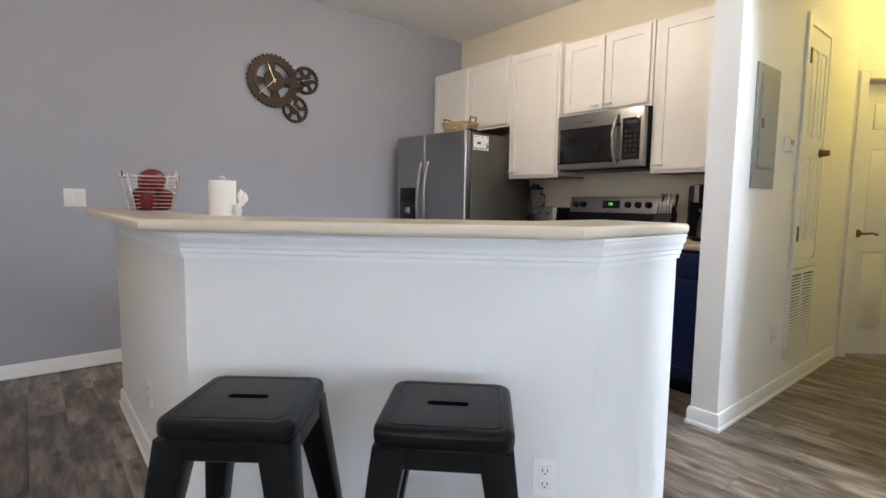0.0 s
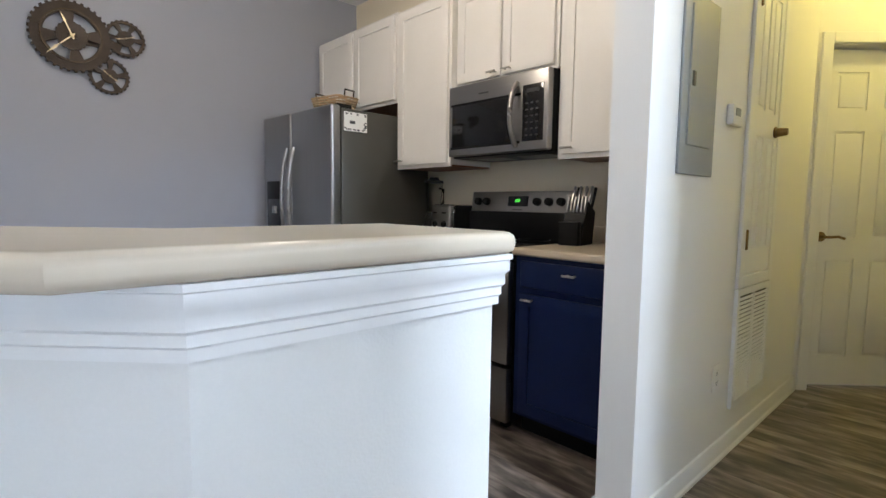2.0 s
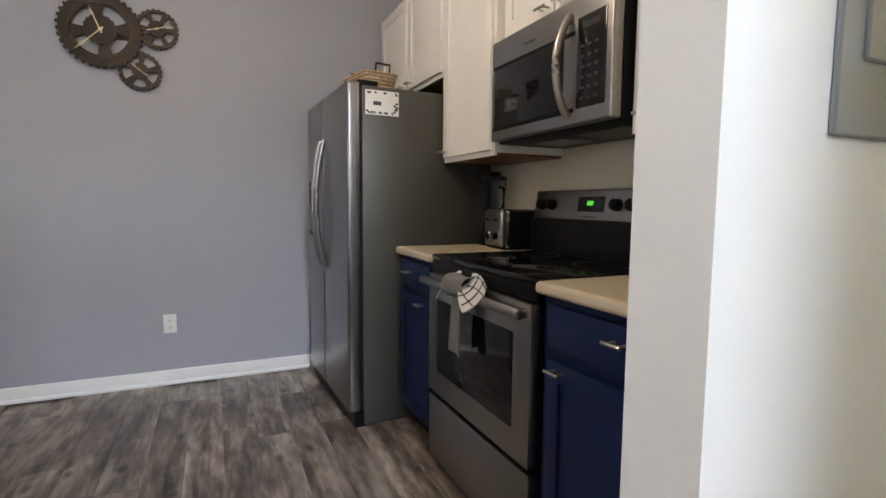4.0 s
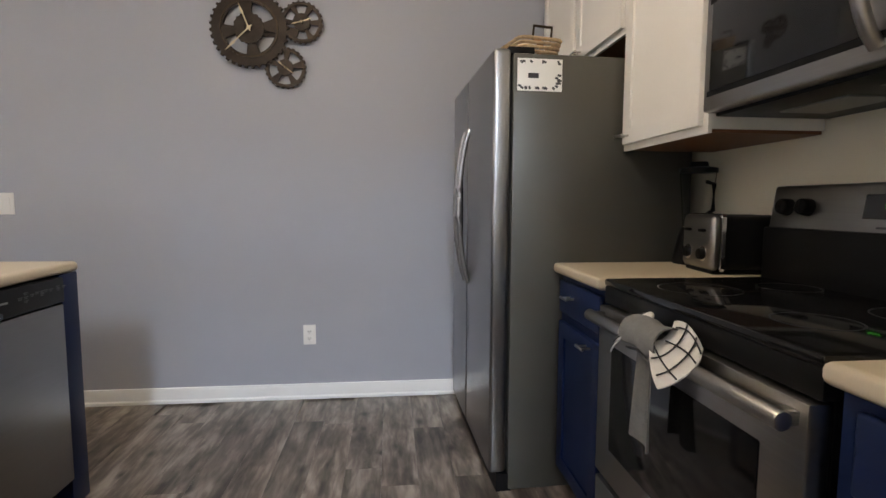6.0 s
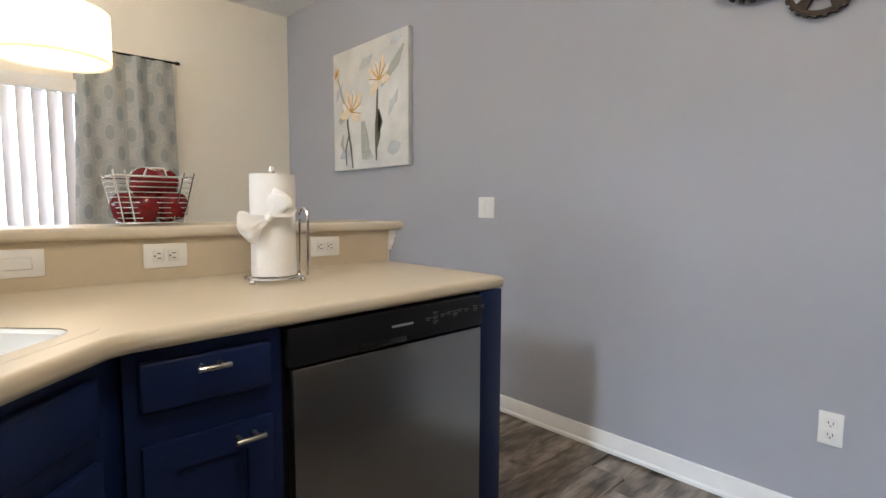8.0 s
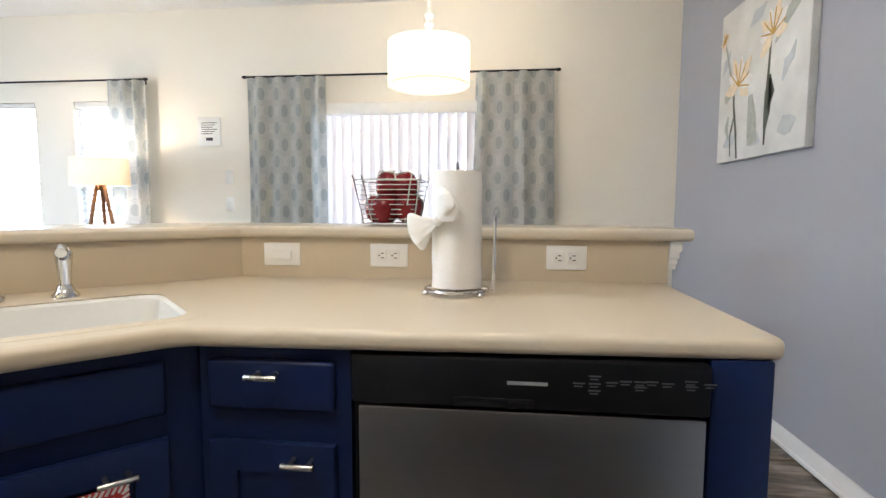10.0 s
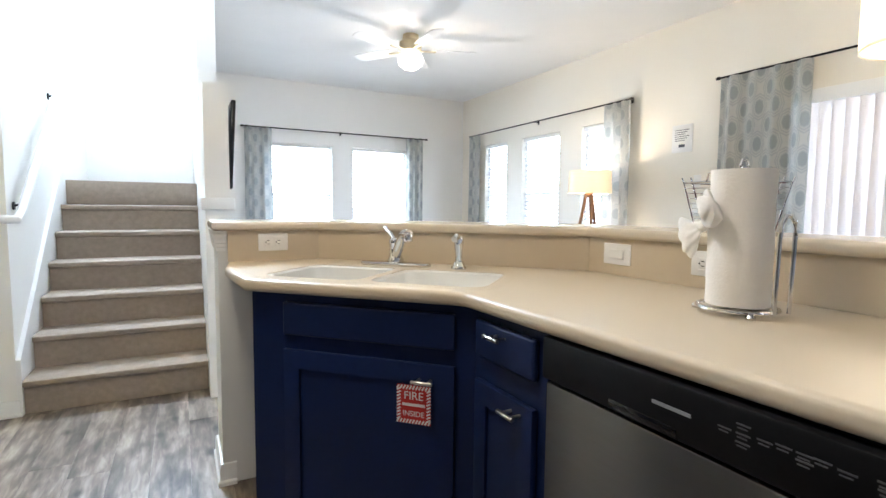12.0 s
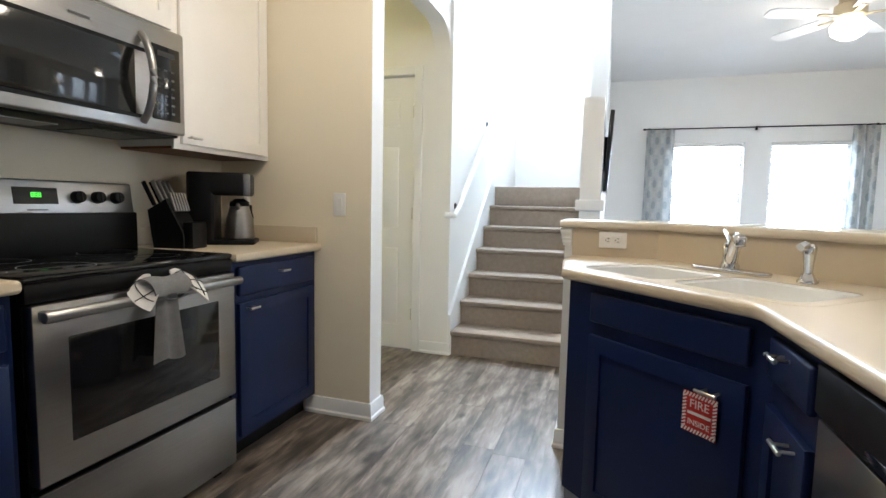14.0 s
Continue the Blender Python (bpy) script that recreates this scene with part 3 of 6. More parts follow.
plate("power_socket", pose(1.032, 2.767, 0.977, 0, 0, 90), "o", "white horizontal power socket on the tan backsplash", False)
plate("light_switch", pose(1.032, 2.432, 0.977, 0, 0, 90), "s", "white horizontal disposal switch on the tan backsplash", False)
plate("power_socket", pose(1.995, 1.523, 0.980, 0, 0, 180), "o", "white horizontal power socket by the sink corner", False)
plate("power_socket", pose(1.66, 1.316, 0.335, 0, 0, -45), "o", "white power socket low on the bar wall")
plate("power_socket", pose(0.894, 2.75, 0.32, 0, 0, -90), "o", "white power socket low on the bar side wall")
plate("light_switch", pose(W, wy(0.88), 1.37, 0, 0, 90), "s", "white light switch beside the patio door")
plate("light_switch", pose(W, wy(0.88), 1.14, 0, 0, 90), "s", "white light switch beside the patio door")

# ---- kitchen cabinets ----
def bar_pull(parent, x, z, flat=True, length=0.06):
    return part("handle", join(cyl((x - length / 2, -0.030, z), (x + length / 2, -0.030, z), 0.0055, n=10, bev=0.001), cyl((x - length * 0.28, 0.001, z), (x - length * 0.28, -0.03, z), 0.004, n=8), cyl((x + length * 0.28, 0.001, z), (x + length * 0.28, -0.03, z), 0.004, n=8)), NICKEL, parent, "satin nickel bar pull")


def front(name, parent, x0, x1, z0, z1, mat_, raised=True, handle=None):
    """A framed door or drawer front with its face to -y, lying on y = 0."""
    t, st = 0.019, 0.055
    if z1 - z0 < 0.2:
        ob = part(name, bx(x0, x1, -t, 0, z0, z1, 0.007, 3), mat_, parent)
    else:
        fr = moved(prism([(x0, z0), (x1, z0), (x1, z1), (x0, z1)], 0, t, 0.004, [[(x0 + st, z0 + st), (x1 - st, z0 + st), (x1 - st, z1 - st), (x0 + st, z1 - st)]], 2), pose(0, 0, 0, 90))
        ob = part(name, fr, mat_, parent)
        part("panel", bx(x0 + st - 0.002, x1 - st + 0.002, -t + 0.008, -0.001, z0 + st - 0.002, z1 - st + 0.002, 0.003, 1), mat_, ob)
    if handle:
        bar_pull(ob, handle[0], handle[1]).location = (0, -t, 0)
    return ob


def base_cabinet(label, m, w, depth, drawers=True, toe=True):
    ob = new("base_cabinet")
    ob.matrix_basis = m
    tagged(ob, label, "cabinet", "base cabinets")
    part("body", bx(0, w, 0.0, depth, 0.10, 0.868), CABBLUE, ob)
    part("toe_kick", bx(0, w, 0.07, depth, 0.0, 0.10), BLACKPL, ob)
    return ob


def wall_cabinet(label, y0, y1, z0, z1, doors, handles, depth=0.33):
    """Hangs on the east wall; its front faces west."""
    w = y1 - y0
    ob = thing("wall_cabinet", label, "cabinet", E - depth, y1, z0, -90, "wall cabinets")
    h = z1 - z0
    part("body", bx(0, w, 0, depth - 0.004, 0.012, h), CABWHITE, ob)
    part("underside", bx(0.008, w - 0.008, 0.012, depth - 0.006, 0.002, 0.012), WOODUNDER, ob, "brown stained wood underside")
    part("bottom_rail", bx(0, w, 0, 0.012, 0, 0.012), CABWHITE, ob)
    for (a, b), (hx, hz) in zip(doors, handles):
        front("door", ob, a, b, 0.022, h - 0.02, CABWHITE, handle=(hx, hz))
    return ob


UF = 0.36
wall_cabinet("cream white two-door cabinet over the fridge", 3.415, 4.43, 1.765, 2.345, [(0.02, 0.495), (0.525, 0.995)], [(0.445, 0.05), (0.575, 0.05)], UF)
wall_cabinet("cream white single-door cabinet beside the fridge", 2.898, 3.41, 1.325, 2.335, [(0.02, 0.492)], [(0.055, 0.05)], UF)
wall_cabinet("cream white two-door cabinet over the microwave", 2.182, 2.893, 1.775, 2.32, [(0.02, 0.35), (0.362, 0.692)], [(0.305, 0.045), (0.407, 0.045)], 0.32)
wall_cabinet("cream white single-door cabinet by the hall wall", 1.565, 2.177, 1.33, 2.315, [(0.03, 0.582)], [(0.075, 0.05)], 0.31)

# range wall, fronts face west
CF = 3.465
bl = base_cabinet("navy base cabinet with drawer, between fridge and range", pose(CF, 3.385, 0, 0, 0, -90), 0.405, 0.59)
front("drawer_front", bl, 0.02, 0.385, 0.725, 0.845, CABBLUE, handle=(0.15, 0.796))
front("door", bl, 0.02, 0.385, 0.12, 0.69, CABBLUE, handle=(0.305, 0.666))
br = base_cabinet("navy base cabinet with drawer, by the hall wall", pose(CF, 2.19, 0, 0, 0, -90), 0.62, 0.59)
front("drawer_front", br, 0.035, 0.59, 0.722, 0.845, CABBLUE, handle=(0.312, 0.803))
front("door", br, 0.035, 0.59, 0.12, 0.692, CABBLUE, handle=(0.095, 0.668))


def counter(label, y0, y1):
    ob = thing("countertop", label, "countertop", 0, 0, 0)
    flat_top(part("slab", prism([(3.43, y0), (E - 0.003, y0), (E - 0.003, y1), (3.43, y1)], 0.868, 0.906, 0.013), LAMINATE, ob))
    part("back_lip", bx(E - 0.022, E - 0.003, y0, y1, 0.906, 0.99, 0.004), LAMINATE, ob)
    return ob


counter("beige laminate countertop between fridge and range", 2.972, 3.388)
cr = counter("beige laminate countertop by the hall wall", 1.562, 2.192)
part("side_lip", bx(3.45, E - 0.024, 1.5625, 1.581, 0.9065, 0.99, 0.004), LAMINATE, cr)

# peninsula worktop with the sink let in
edge = [(1.022, 3.575), (1.022, 2.297), (1.807, 1.512), (2.165, 1.512), (2.19, 1.70), (2.165, 2.045), (1.697, 2.513), (1.682, 2.545), (1.680, 2.60), (1.645, 3.550), (1.641, 3.567), (1.627, 3.575)]


def diag(u, v):
    """u along the diagonal run towards the hall, v from its front edge towards the bar."""
    return (1.9165 + (u - v) * 0.70711, 2.2935 + (-u - v) * 0.70711)


def rrect(u0, u1, v0, v1, r, n=5):
    out = []
    for cu, cv, a0 in ((u1 - r, v1 - r, 0), (u0 + r, v1 - r, 90), (u0 + r, v0 + r, 180), (u1 - r, v0 + r, 270)):
        for k in range(n + 1):
            a = radians(a0 + 90 * k / n)
            out.append((cu + r * math.cos(a), cv + r * math.sin(a)))
    return out


BOWLS = [(-0.37, -0.01, 0.09, 0.43), (0.02, 0.36, 0.09, 0.43)]
hole = [diag(u, v) for u, v in rrect(-0.385, 0.375, 0.075, 0.445, 0.06)]
pen = thing("peninsula_countertop", "beige laminate peninsula countertop with rounded front edge", "countertop", 0, 0, 0)
flat_top(part("slab", prism(edge, 0.868, 0.906, 0.014, [hole]), LAMINATE, pen))
splash = [(1.0205, 3.574), (1.0205, 2.2955), (1.8055, 1.5105), (2.165, 1.5105), (2.165, 1.523), (1.8107, 1.523), (1.033, 2.3007), (1.033, 3.574)]
part("backsplash", prism(splash, 0.906, 1.0275), TAN, pen, "tan laminate backsplash under the bar top")

sink = thing("kitchen_sink", "cream double bowl sink let into the corner worktop", "sink", 0, 0, 0)


def bowl_mesh(b):
    u0, u1, v0, v1 = b
    bm = bmesh.new()
    rings = []
    for ins, z, r in ((0, 0.9045, 0.055), (0.008, 0.898, 0.055), (0.02, 0.80, 0.05), (0.03, 0.735, 0.05), (0.07, 0.718, 0.04), (0.12, 0.715, 0.02)):
        rings.append([bm.verts.new((*diag(u, v), z)) for u, v in rrect(u0 + ins, u1 - ins, v0 + ins, v1 - ins, r)])
    for a, c in zip(rings, rings[1:]):
        for k in range(len(a)):
            bm.faces.new((a[k], a[(k + 1) % len(a)], c[(k + 1) % len(a)], c[k]))
    bm.faces.new(rings[-1])
    bmesh.ops.recalc_face_normals(bm, faces=bm.faces)
    bmesh.ops.reverse_faces(bm, faces=bm.faces)
    return bm


for b in BOWLS:
    part("bowl", bowl_mesh(b), SINKM, sink)
rim_holes = [[diag(u, v) for u, v in rrect(*b, 0.055)] for b in BOWLS]
part("rim", prism([diag(u, v) for u, v in rrect(-0.41, 0.40, 0.055, 0.535, 0.07)], 0.9061, 0.9066, 0.0002, rim_holes, 1), LAMINATE, sink, "", False)
for b in BOWLS:
    c = diag((b[0] + b[1]) / 2, (b[2] + b[3]) / 2)
    part("drain", cyl((*c, 0.7152), (*c, 0.719), 0.04, n=20, bev=0.002), CHROME, sink)

faucet = thing("kitchen_faucet", "chrome single-lever faucet behind the sink", "faucet", 1.612, 1.895, 0.9066, -45)
part("base_plate", prism(rrect(-0.14, 0.14, -0.030, 0.030, 0.029), 0, 0.014, 0.005), CHROME, faucet)
part("body", lathe([(0, 0.012), (0.030, 0.012), (0.031, 0.024), (0.025, 0.034), (0.024, 0.078), (0.027, 0.086), (0.024, 0.100), (0.0, 0.108)], 20), CHROME, faucet)
part("spout", join(tube([(-0.004, 0.004, 0.035), (-0.018, 0.018, 0.06), (-0.034, 0.034, 0.090), (-0.050, 0.050, 0.113), (-0.066, 0.066, 0.123), (-0.086, 0.086, 0.121)], 0.019, 14), cyl((-0.080, 0.080, 0.126), (-0.087, 0.087, 0.096), 0.019, 0.016, 14, 0.004)), CHROME, faucet)
part("lever", tube([(0.004, -0.004, 0.088), (0.018, -0.018, 0.106), (0.040, -0.040, 0.120), (0.060, -0.060, 0.128), (0.078, -0.078, 0.139)], 0.008, 10), CHROME, faucet)
spray = thing("sink_sprayer", "chrome pull-out sprayer beside the faucet", "sprayer", 1.440, 2.075, 0.9066, -45)
part("collar", lathe([(0, 0), (0.028, 0), (0.028, 0.006), (0.020, 0.016), (0.015, 0.03), (0, 0.03)], 18), CHROME, spray)
part("wand", join(lathe([(0, 0.028), (0.012, 0.028), (0.014, 0.06), (0.017, 0.085), (0.019, 0.105), (0.012, 0.118), (0, 0.12)], 16), tube([(0, 0, 0.105), (0.004, 0.02, 0.116), (0.006, 0.04, 0.108)], 0.012, 10)), CHROME, spray)

# peninsula cabinets
PX = 1.641
pc = base_cabinet("navy drawer cabinet between sink and dishwasher", pose(PX, 2.535, 0, 0, 0, 90), 0.293, 0.52)
front("drawer_front", pc, 0.023, 0.265, 0.748, 0.842, CABBLUE, handle=(0.142, 0.820))
front("door", pc, 0.023, 0.265, 0.12, 0.686, CABBLUE, handle=(0.206, 0.660))
sc = new("sink_cabinet")
tagged(sc, "navy corner sink cabinet with false drawer front and door", "cabinet", "base cabinets")
p0 = (2.135, 2.02)
sc.matrix_basis = pose(p0[0], p0[1], 0, 0, 0, 135)
L = 0.735
part("body", bx(0, L, 0.0, 0.02, 0.10, 0.868), CABBLUE, sc)
part("toe_kick", bx(0.02, L, 0.07, 0.09, 0.0, 0.10), BLACKPL, sc)
front("drawer_front", sc, 0.12, 0.655, 0.742, 0.842, CABBLUE)
sdoor = front("door", sc, 0.12, 0.655, 0.12, 0.698, CABBLUE, handle=(0.572, 0.655))
part("end_panel", moved(bx(-0.012, 0.0, 0.0, 0.47, 0.0, 0.868, 0.002, 1), pose(0.012, 0, 0, 0, 0, -45)), CABEND, sc, "pale grey end panel")
fs = thing("fire_sticker", "red and white striped fire safety sticker on the cabinet door", "sticker", 0, 0, 0)
fs.matrix_basis = sc.matrix_basis @ pose(0.540, -0.0195, 0.582) @ Matrix.Diagonal((0.80, 1, 0.80, 1))
part("sheet", bx(-0.062, 0.062, -0.0012, 0, -0.068, 0.068), STICKER, fs)


def stripes(n=11):
    bms = []
    for zc, on_x in ((0.060, True), (-0.060, True), (0.055, False), (-0.055, False)):
        for k in range(n if on_x else 10):
            o = (k - (n - 1) / 2) * 0.0115
            m = pose(o, -0.0016, zc, 0, 30, 0) if on_x else pose(zc, -0.0016, (k - 4.5) * 0.0115, 0, 60, 0)
            bms.append(moved(bx(-0.0028, 0.0028, -0.0003, 0.0003, -0.008, 0.008), m))
    return join(*bms)


part("striped_border", stripes(), WHITEPL, fs)


def lettering(name, text, size, m, material, parent):
    c = bpy.data.curves.new(name, "FONT")
    c.body, c.size, c.align_x, c.align_y, c.extrude = text, size, "CENTER", "CENTER", 0.0004
    tmp = new(name, c)
    me = bpy.data.meshes.new_from_object(tmp.evaluated_get(bpy.context.evaluated_depsgraph_get()))
    bpy.data.objects.remove(tmp)
    me.materials.clear()
    me.materials.append(material)
    me.transform(m @ pose(0, 0, 0, 90))
    ob = new(name, me)
    ob.parent = parent
    return ob


lettering("lettering", "FIRE", 0.040, pose(0, -0.002, 0.030), WHITEPL, fs)
lettering("lettering", "INSIDE", 0.027, pose(0, -0.002, -0.033), WHITEPL, fs)
part("printed_band", bx(-0.042, 0.042, -0.0018, -0.001, -0.006, 0.004), WHITEPL, fs)

dw = thing("dishwasher", "stainless dishwasher with black control panel under the worktop", "dishwasher", PX, 2.828, 0, 90)
part("body", bx(0.004, 0.622, 0.012, 0.52, 0.10, 0.862), BLACKPL, dw)
part("steel_door", bx(0.018, 0.616, -0.019, 0.012, 0.115, 0.768, 0.005), DWSTEEL, dw, "brushed stainless door")
cp = part("control_panel", bx(0.006, 0.620, -0.022, 0.012, 0.773, 0.862, 0.006), BLACKPL, dw)
part("pocket_handle", bx(0.19, 0.33, -0.0235, -0.010, 0.776, 0.794, 0.003), BLACKGLOSS, cp)
part("brand_mark", bx(0.283, 0.352, -0.0228, -0.0215, 0.818, 0.824), GREYPL, cp)
for a, z in [(0.404, 0.824), (0.43, 0.837), (0.43, 0.824), (0.43, 0.812), (0.458, 0.827), (0.481, 0.83), (0.505, 0.83), (0.505, 0.821), (0.524, 0.831), (0.549, 0.829), (0.586, 0.834), (0.587, 0.825), (0.617, 0.83)]:
    part("printed_mark", bx(a - 0.010, a + 0.010, -0.0226, -0.0215, z, z + 0.0025), PALEINK, cp)
    part("printed_mark", bx(a - 0.008, a + 0.006, -0.0226, -0.0215, z - 0.005, z - 0.003), PALEINK, cp)
part("toe_kick", bx(0.006, 0.620, 0.05, 0.52, 0.0, 0.10), BLACKPL, dw)
ep = thing("cabinet_end_panel", "navy end panel closing the peninsula run", "cabinet panel", 0, 0, 0)
part("panel", bx(1.06, PX + 0.005, 3.452, 3.553, 0.0, 0.868, 0.003), CABBLUE, ep)

# ---- fridge ----
FX, FY0, FY1, FH = 3.16, 3.395, 4.29, 1.69
fr = thing("refrigerator", "stainless side-by-side refrigerator with slate grey sides", "refrigerator", FX, FY1, 0, -88)
fw = FY1 - FY0
part("cabinet", bx(0.004, fw - 0.004, 0.075, 0.80, 0.004, FH - 0.015, 0.008), DARKSTEEL, fr, "slate grey textured side casing")
part("kick_grille", bx(0.006, fw - 0.006, 0.03, 0.09, 0.0, 0.072), BLACKPL, fr)
sp = 0.395
for nm, a, b in (("freezer_door", 0.003, sp - 0.004), ("fridge_door", sp + 0.004, fw - 0.003)):
    d = part(nm, bx(a, b, 0.0, 0.068, 0.075, FH, 0.016, 4), STEELV, fr, "brushed stainless door")
    hx = sp - 0.045 if nm == "freezer_door" else sp + 0.045
    bow = [(hx, 0.0, 0.76)] + [(hx, -0.048 * math.sin(math.pi * k / 16) ** 0.7, 0.76 + 0.70 * k / 16) for k in range(1, 16)] + [(hx, 0.0, 1.46)]
    part("handle", tube(bow, 0.0125, 10), STEEL, d, "bowed steel handle")
dsp = part("dispenser", bx(0.055, 0.285, -0.008, 0.02, 0.92, 1.245, 0.008), BLACKPL, fr, "black water dispenser")
part("recess", bx(0.080, 0.260, -0.012, -0.004, 0.94, 1.12, 0.004), BLACKGLOSS, dsp)
part("paddle", bx(0.15, 0.21, -0.020, -0.010, 1.02, 1.07, 0.003), NICKEL, dsp)
part("hinge_cover", bx(0.02, 0.10, 0.06, 0.16, FH - 0.016, FH + 0.012, 0.004), BLACKPL, fr)
part("hinge_cover", bx(fw - 0.10, fw - 0.02, 0.06, 0.16, FH - 0.016, FH + 0.012, 0.004), BLACKPL, fr)
nt = thing("fridge_notice", "white patterned notice held on the fridge side", "notice", 3.365, FY0 + 0.009, 1.597, 2)
part("sheet", bx(-0.085, 0.085, -0.003, -0.0005, -0.058, 0.058), WHITEPL, nt)
random.seed(4)
for k in range(26):
    s = random.choice((0, 1))
    x = random.uniform(-0.075, 0.075) if s else random.choice((-0.07, 0.07)) + random.uniform(-0.008, 0.008)
    z = random.choice((-0.047, 0.047)) if s else random.uniform(-0.045, 0.045)
    part("printed_mark", moved(bx(-0.006, 0.006, -0.0038, -0.0028, -0.004, 0.004), pose(x, 0, z, 0, random.uniform(0, 90), 0)), random.choice((INK, PALEINK)), nt)
part("printed_block", bx(-0.045, -0.005, -0.0038, -0.0028, -0.012, 0.006), INK, nt)

# ---- microwave ----
KEY = mat("dim_key_print", (0.03, 0.03, 0.03), 0.5)
MX = E - 0.385
mw = thing("microwave", "stainless over-range microwave with black glass door", "microwave", MX, 2.89, 1.368, -90)
mwid, mh = 0.702, 0.405
part("body", bx(0, mwid, 0.04, 0.38, 0.0, mh, 0.004), BLACKPL, mw)
part("front", bx(0.0, mwid, 0.0, 0.042, 0.008, mh, 0.008, 3), STEEL, mw, "brushed stainless front")
part("window", bx(0.03, 0.475, -0.004, 0.01, 0.06, 0.290, 0.004), BLACKGLOSS, mw, "black glass window")
part("control_panel", bx(0.545, 0.675, -0.004, 0.01, 0.055, 0.335, 0.003), BLACKGLOSS, mw)
part("window_frame", join(bx(0.02, 0.53, -0.002, 0.01, 0.047, 0.061), bx(0.02, 0.53, -0.002, 0.01, 0.289, 0.303)), BLACKPL, mw)
part("handle", tube([(0.505, 0.0, 0.035)] + [(0.505, -0.055 * math.sin(math.pi * k / 12) ** 0.7, 0.035 + 0.32 * k / 12) for k in range(1, 12)] + [(0.505, 0, 0.355)], 0.0135, 10), STEEL, mw)
for r_ in range(6):
    for c_ in range(3):
        part("key", bx(0.566 + c_ * 0.032, 0.582 + c_ * 0.032, -0.0055, -0.003, 0.08 + r_ * 0.032, 0.088 + r_ * 0.032), KEY, mw)
part("display", bx(0.57, 0.65, -0.0055, -0.003, 0.295, 0.315), KEY, mw)
part("brand_mark", bx(0.24, 0.31, -0.0052, -0.003, 0.335, 0.342), PALEINK, mw)
part("underside_light", bx(0.10, 0.30, 0.15, 0.28, -0.004, 0.002), GREYPL, mw)
part("grease_filter", bx(0.40, 0.64, 0.12, 0.30, -0.004, 0.002), DARKSTEEL, mw)

# ---- range ----
RX = 3.448
BURNER = mat("dim_burner_print", (0.025, 0.025, 0.025), 0.3)
rg = thing("kitchen_range", "freestanding stainless electric range with black glass cooktop", "range", RX, 2.961, 0, -90)
rw = 0.76
part("body", bx(0.004, rw - 0.004, 0.02, 0.60, 0.04, 0.89), BLACKPL, rg)
part("cooktop", bx(0, rw, -0.008, 0.56, 0.888, 0.908, 0.007), BLACKGLOSS, rg, "black glass cooktop")
part("front_trim", bx(0.0, rw, -0.006, 0.03, 0.835, 0.889, 0.008), BLACKPL, rg)
od = part("oven_door", bx(0.006, rw - 0.006, -0.022, 0.02, 0.335, 0.832, 0.006), STEEL, rg, "stainless oven door")
part("oven_window", bx(0.095, rw - 0.095, -0.0245, -0.015, 0.43, 0.735, 0.006), BLACKGLOSS, od, "dark glass oven window")
part("oven_handle", join(cyl((0.012, -0.055, 0.805), (rw - 0.012, -0.055, 0.805), 0.0165, n=16, bev=0.004), bx(0.02, 0.05, -0.055, -0.02, 0.793, 0.817, 0.004), bx(rw - 0.05, rw - 0.02, -0.055, -0.02, 0.793, 0.817, 0.004)), STEEL, od)
part("storage_drawer", bx(0.006, rw - 0.006, -0.020, 0.02, 0.045, 0.315, 0.006), STEEL, rg, "stainless storage drawer")
part("leg", bx(0.04, 0.08, 0.03, 0.07, 0, 0.05), BLACKPL, rg)
part("leg", bx(rw - 0.08, rw - 0.04, 0.03, 0.07, 0, 0.05), BLACKPL, rg)
bg = moved(bx(0, rw, -0.02, 0.02, 0.10, 0.235, 0.008, 3), pose(0, 0.505, 0.945, -8))
part("backguard_riser", bx(0, rw, 0.485, 0.61, 0.90, 1.06, 0.006), BLACKPL, rg)
bgo = part("backguard", bg, STEEL, rg, "stainless control backguard")
bgm = pose(0, 0.505, 0.945, -8)
part("display", moved(bx(0.30, 0.45, -0.023, -0.015, 0.145, 0.205, 0.002, 1), bgm), BLACKGLOSS, bgo)
for k, dx in enumerate((0.362, 0.374, 0.386)):
    z0 = 0.170
    seg = [bx(dx - 0.004, dx + 0.004, -0.0242, -0.0225, z0 + h_, z0 + h_ + 0.0018) for h_ in (0, 0.0075, 0.015)] + [bx(dx + s_, dx + s_ + 0.0018, -0.0242, -0.0225, z0, z0 + 0.0168) for s_ in (-0.0048, 0.003)]
    part("digit", moved(join(*seg), bgm), GREENLED, bgo, "green lit digit")
for x in (0.065, 0.135, 0.52, 0.60, 0.68):
    part("knob", moved(join(cyl((x, -0.018, 0.172), (x, -0.048, 0.172), 0.025, 0.021, 20, 0.003), bx(x - 0.004, x + 0.004, -0.052, -0.045, 0.152, 0.192, 0.002, 1)), bgm), BLACKPL, bgo, "black control knob")
part("brand_mark", moved(bx(0.34, 0.41, -0.0215, -0.0195, 0.122, 0.127), bgm), PALEINK, bgo)
for x, y, r in ((0.20, 0.16, 0.10), (0.20, 0.41, 0.075), (0.56, 0.16, 0.075), (0.56, 0.41, 0.10)):
    part("burner_ring", lathe([(r, 0.9082), (r, 0.9087), (r - 0.003, 0.9087), (r - 0.003, 0.9082)], 32, (x, y, 0)), BURNER, rg)

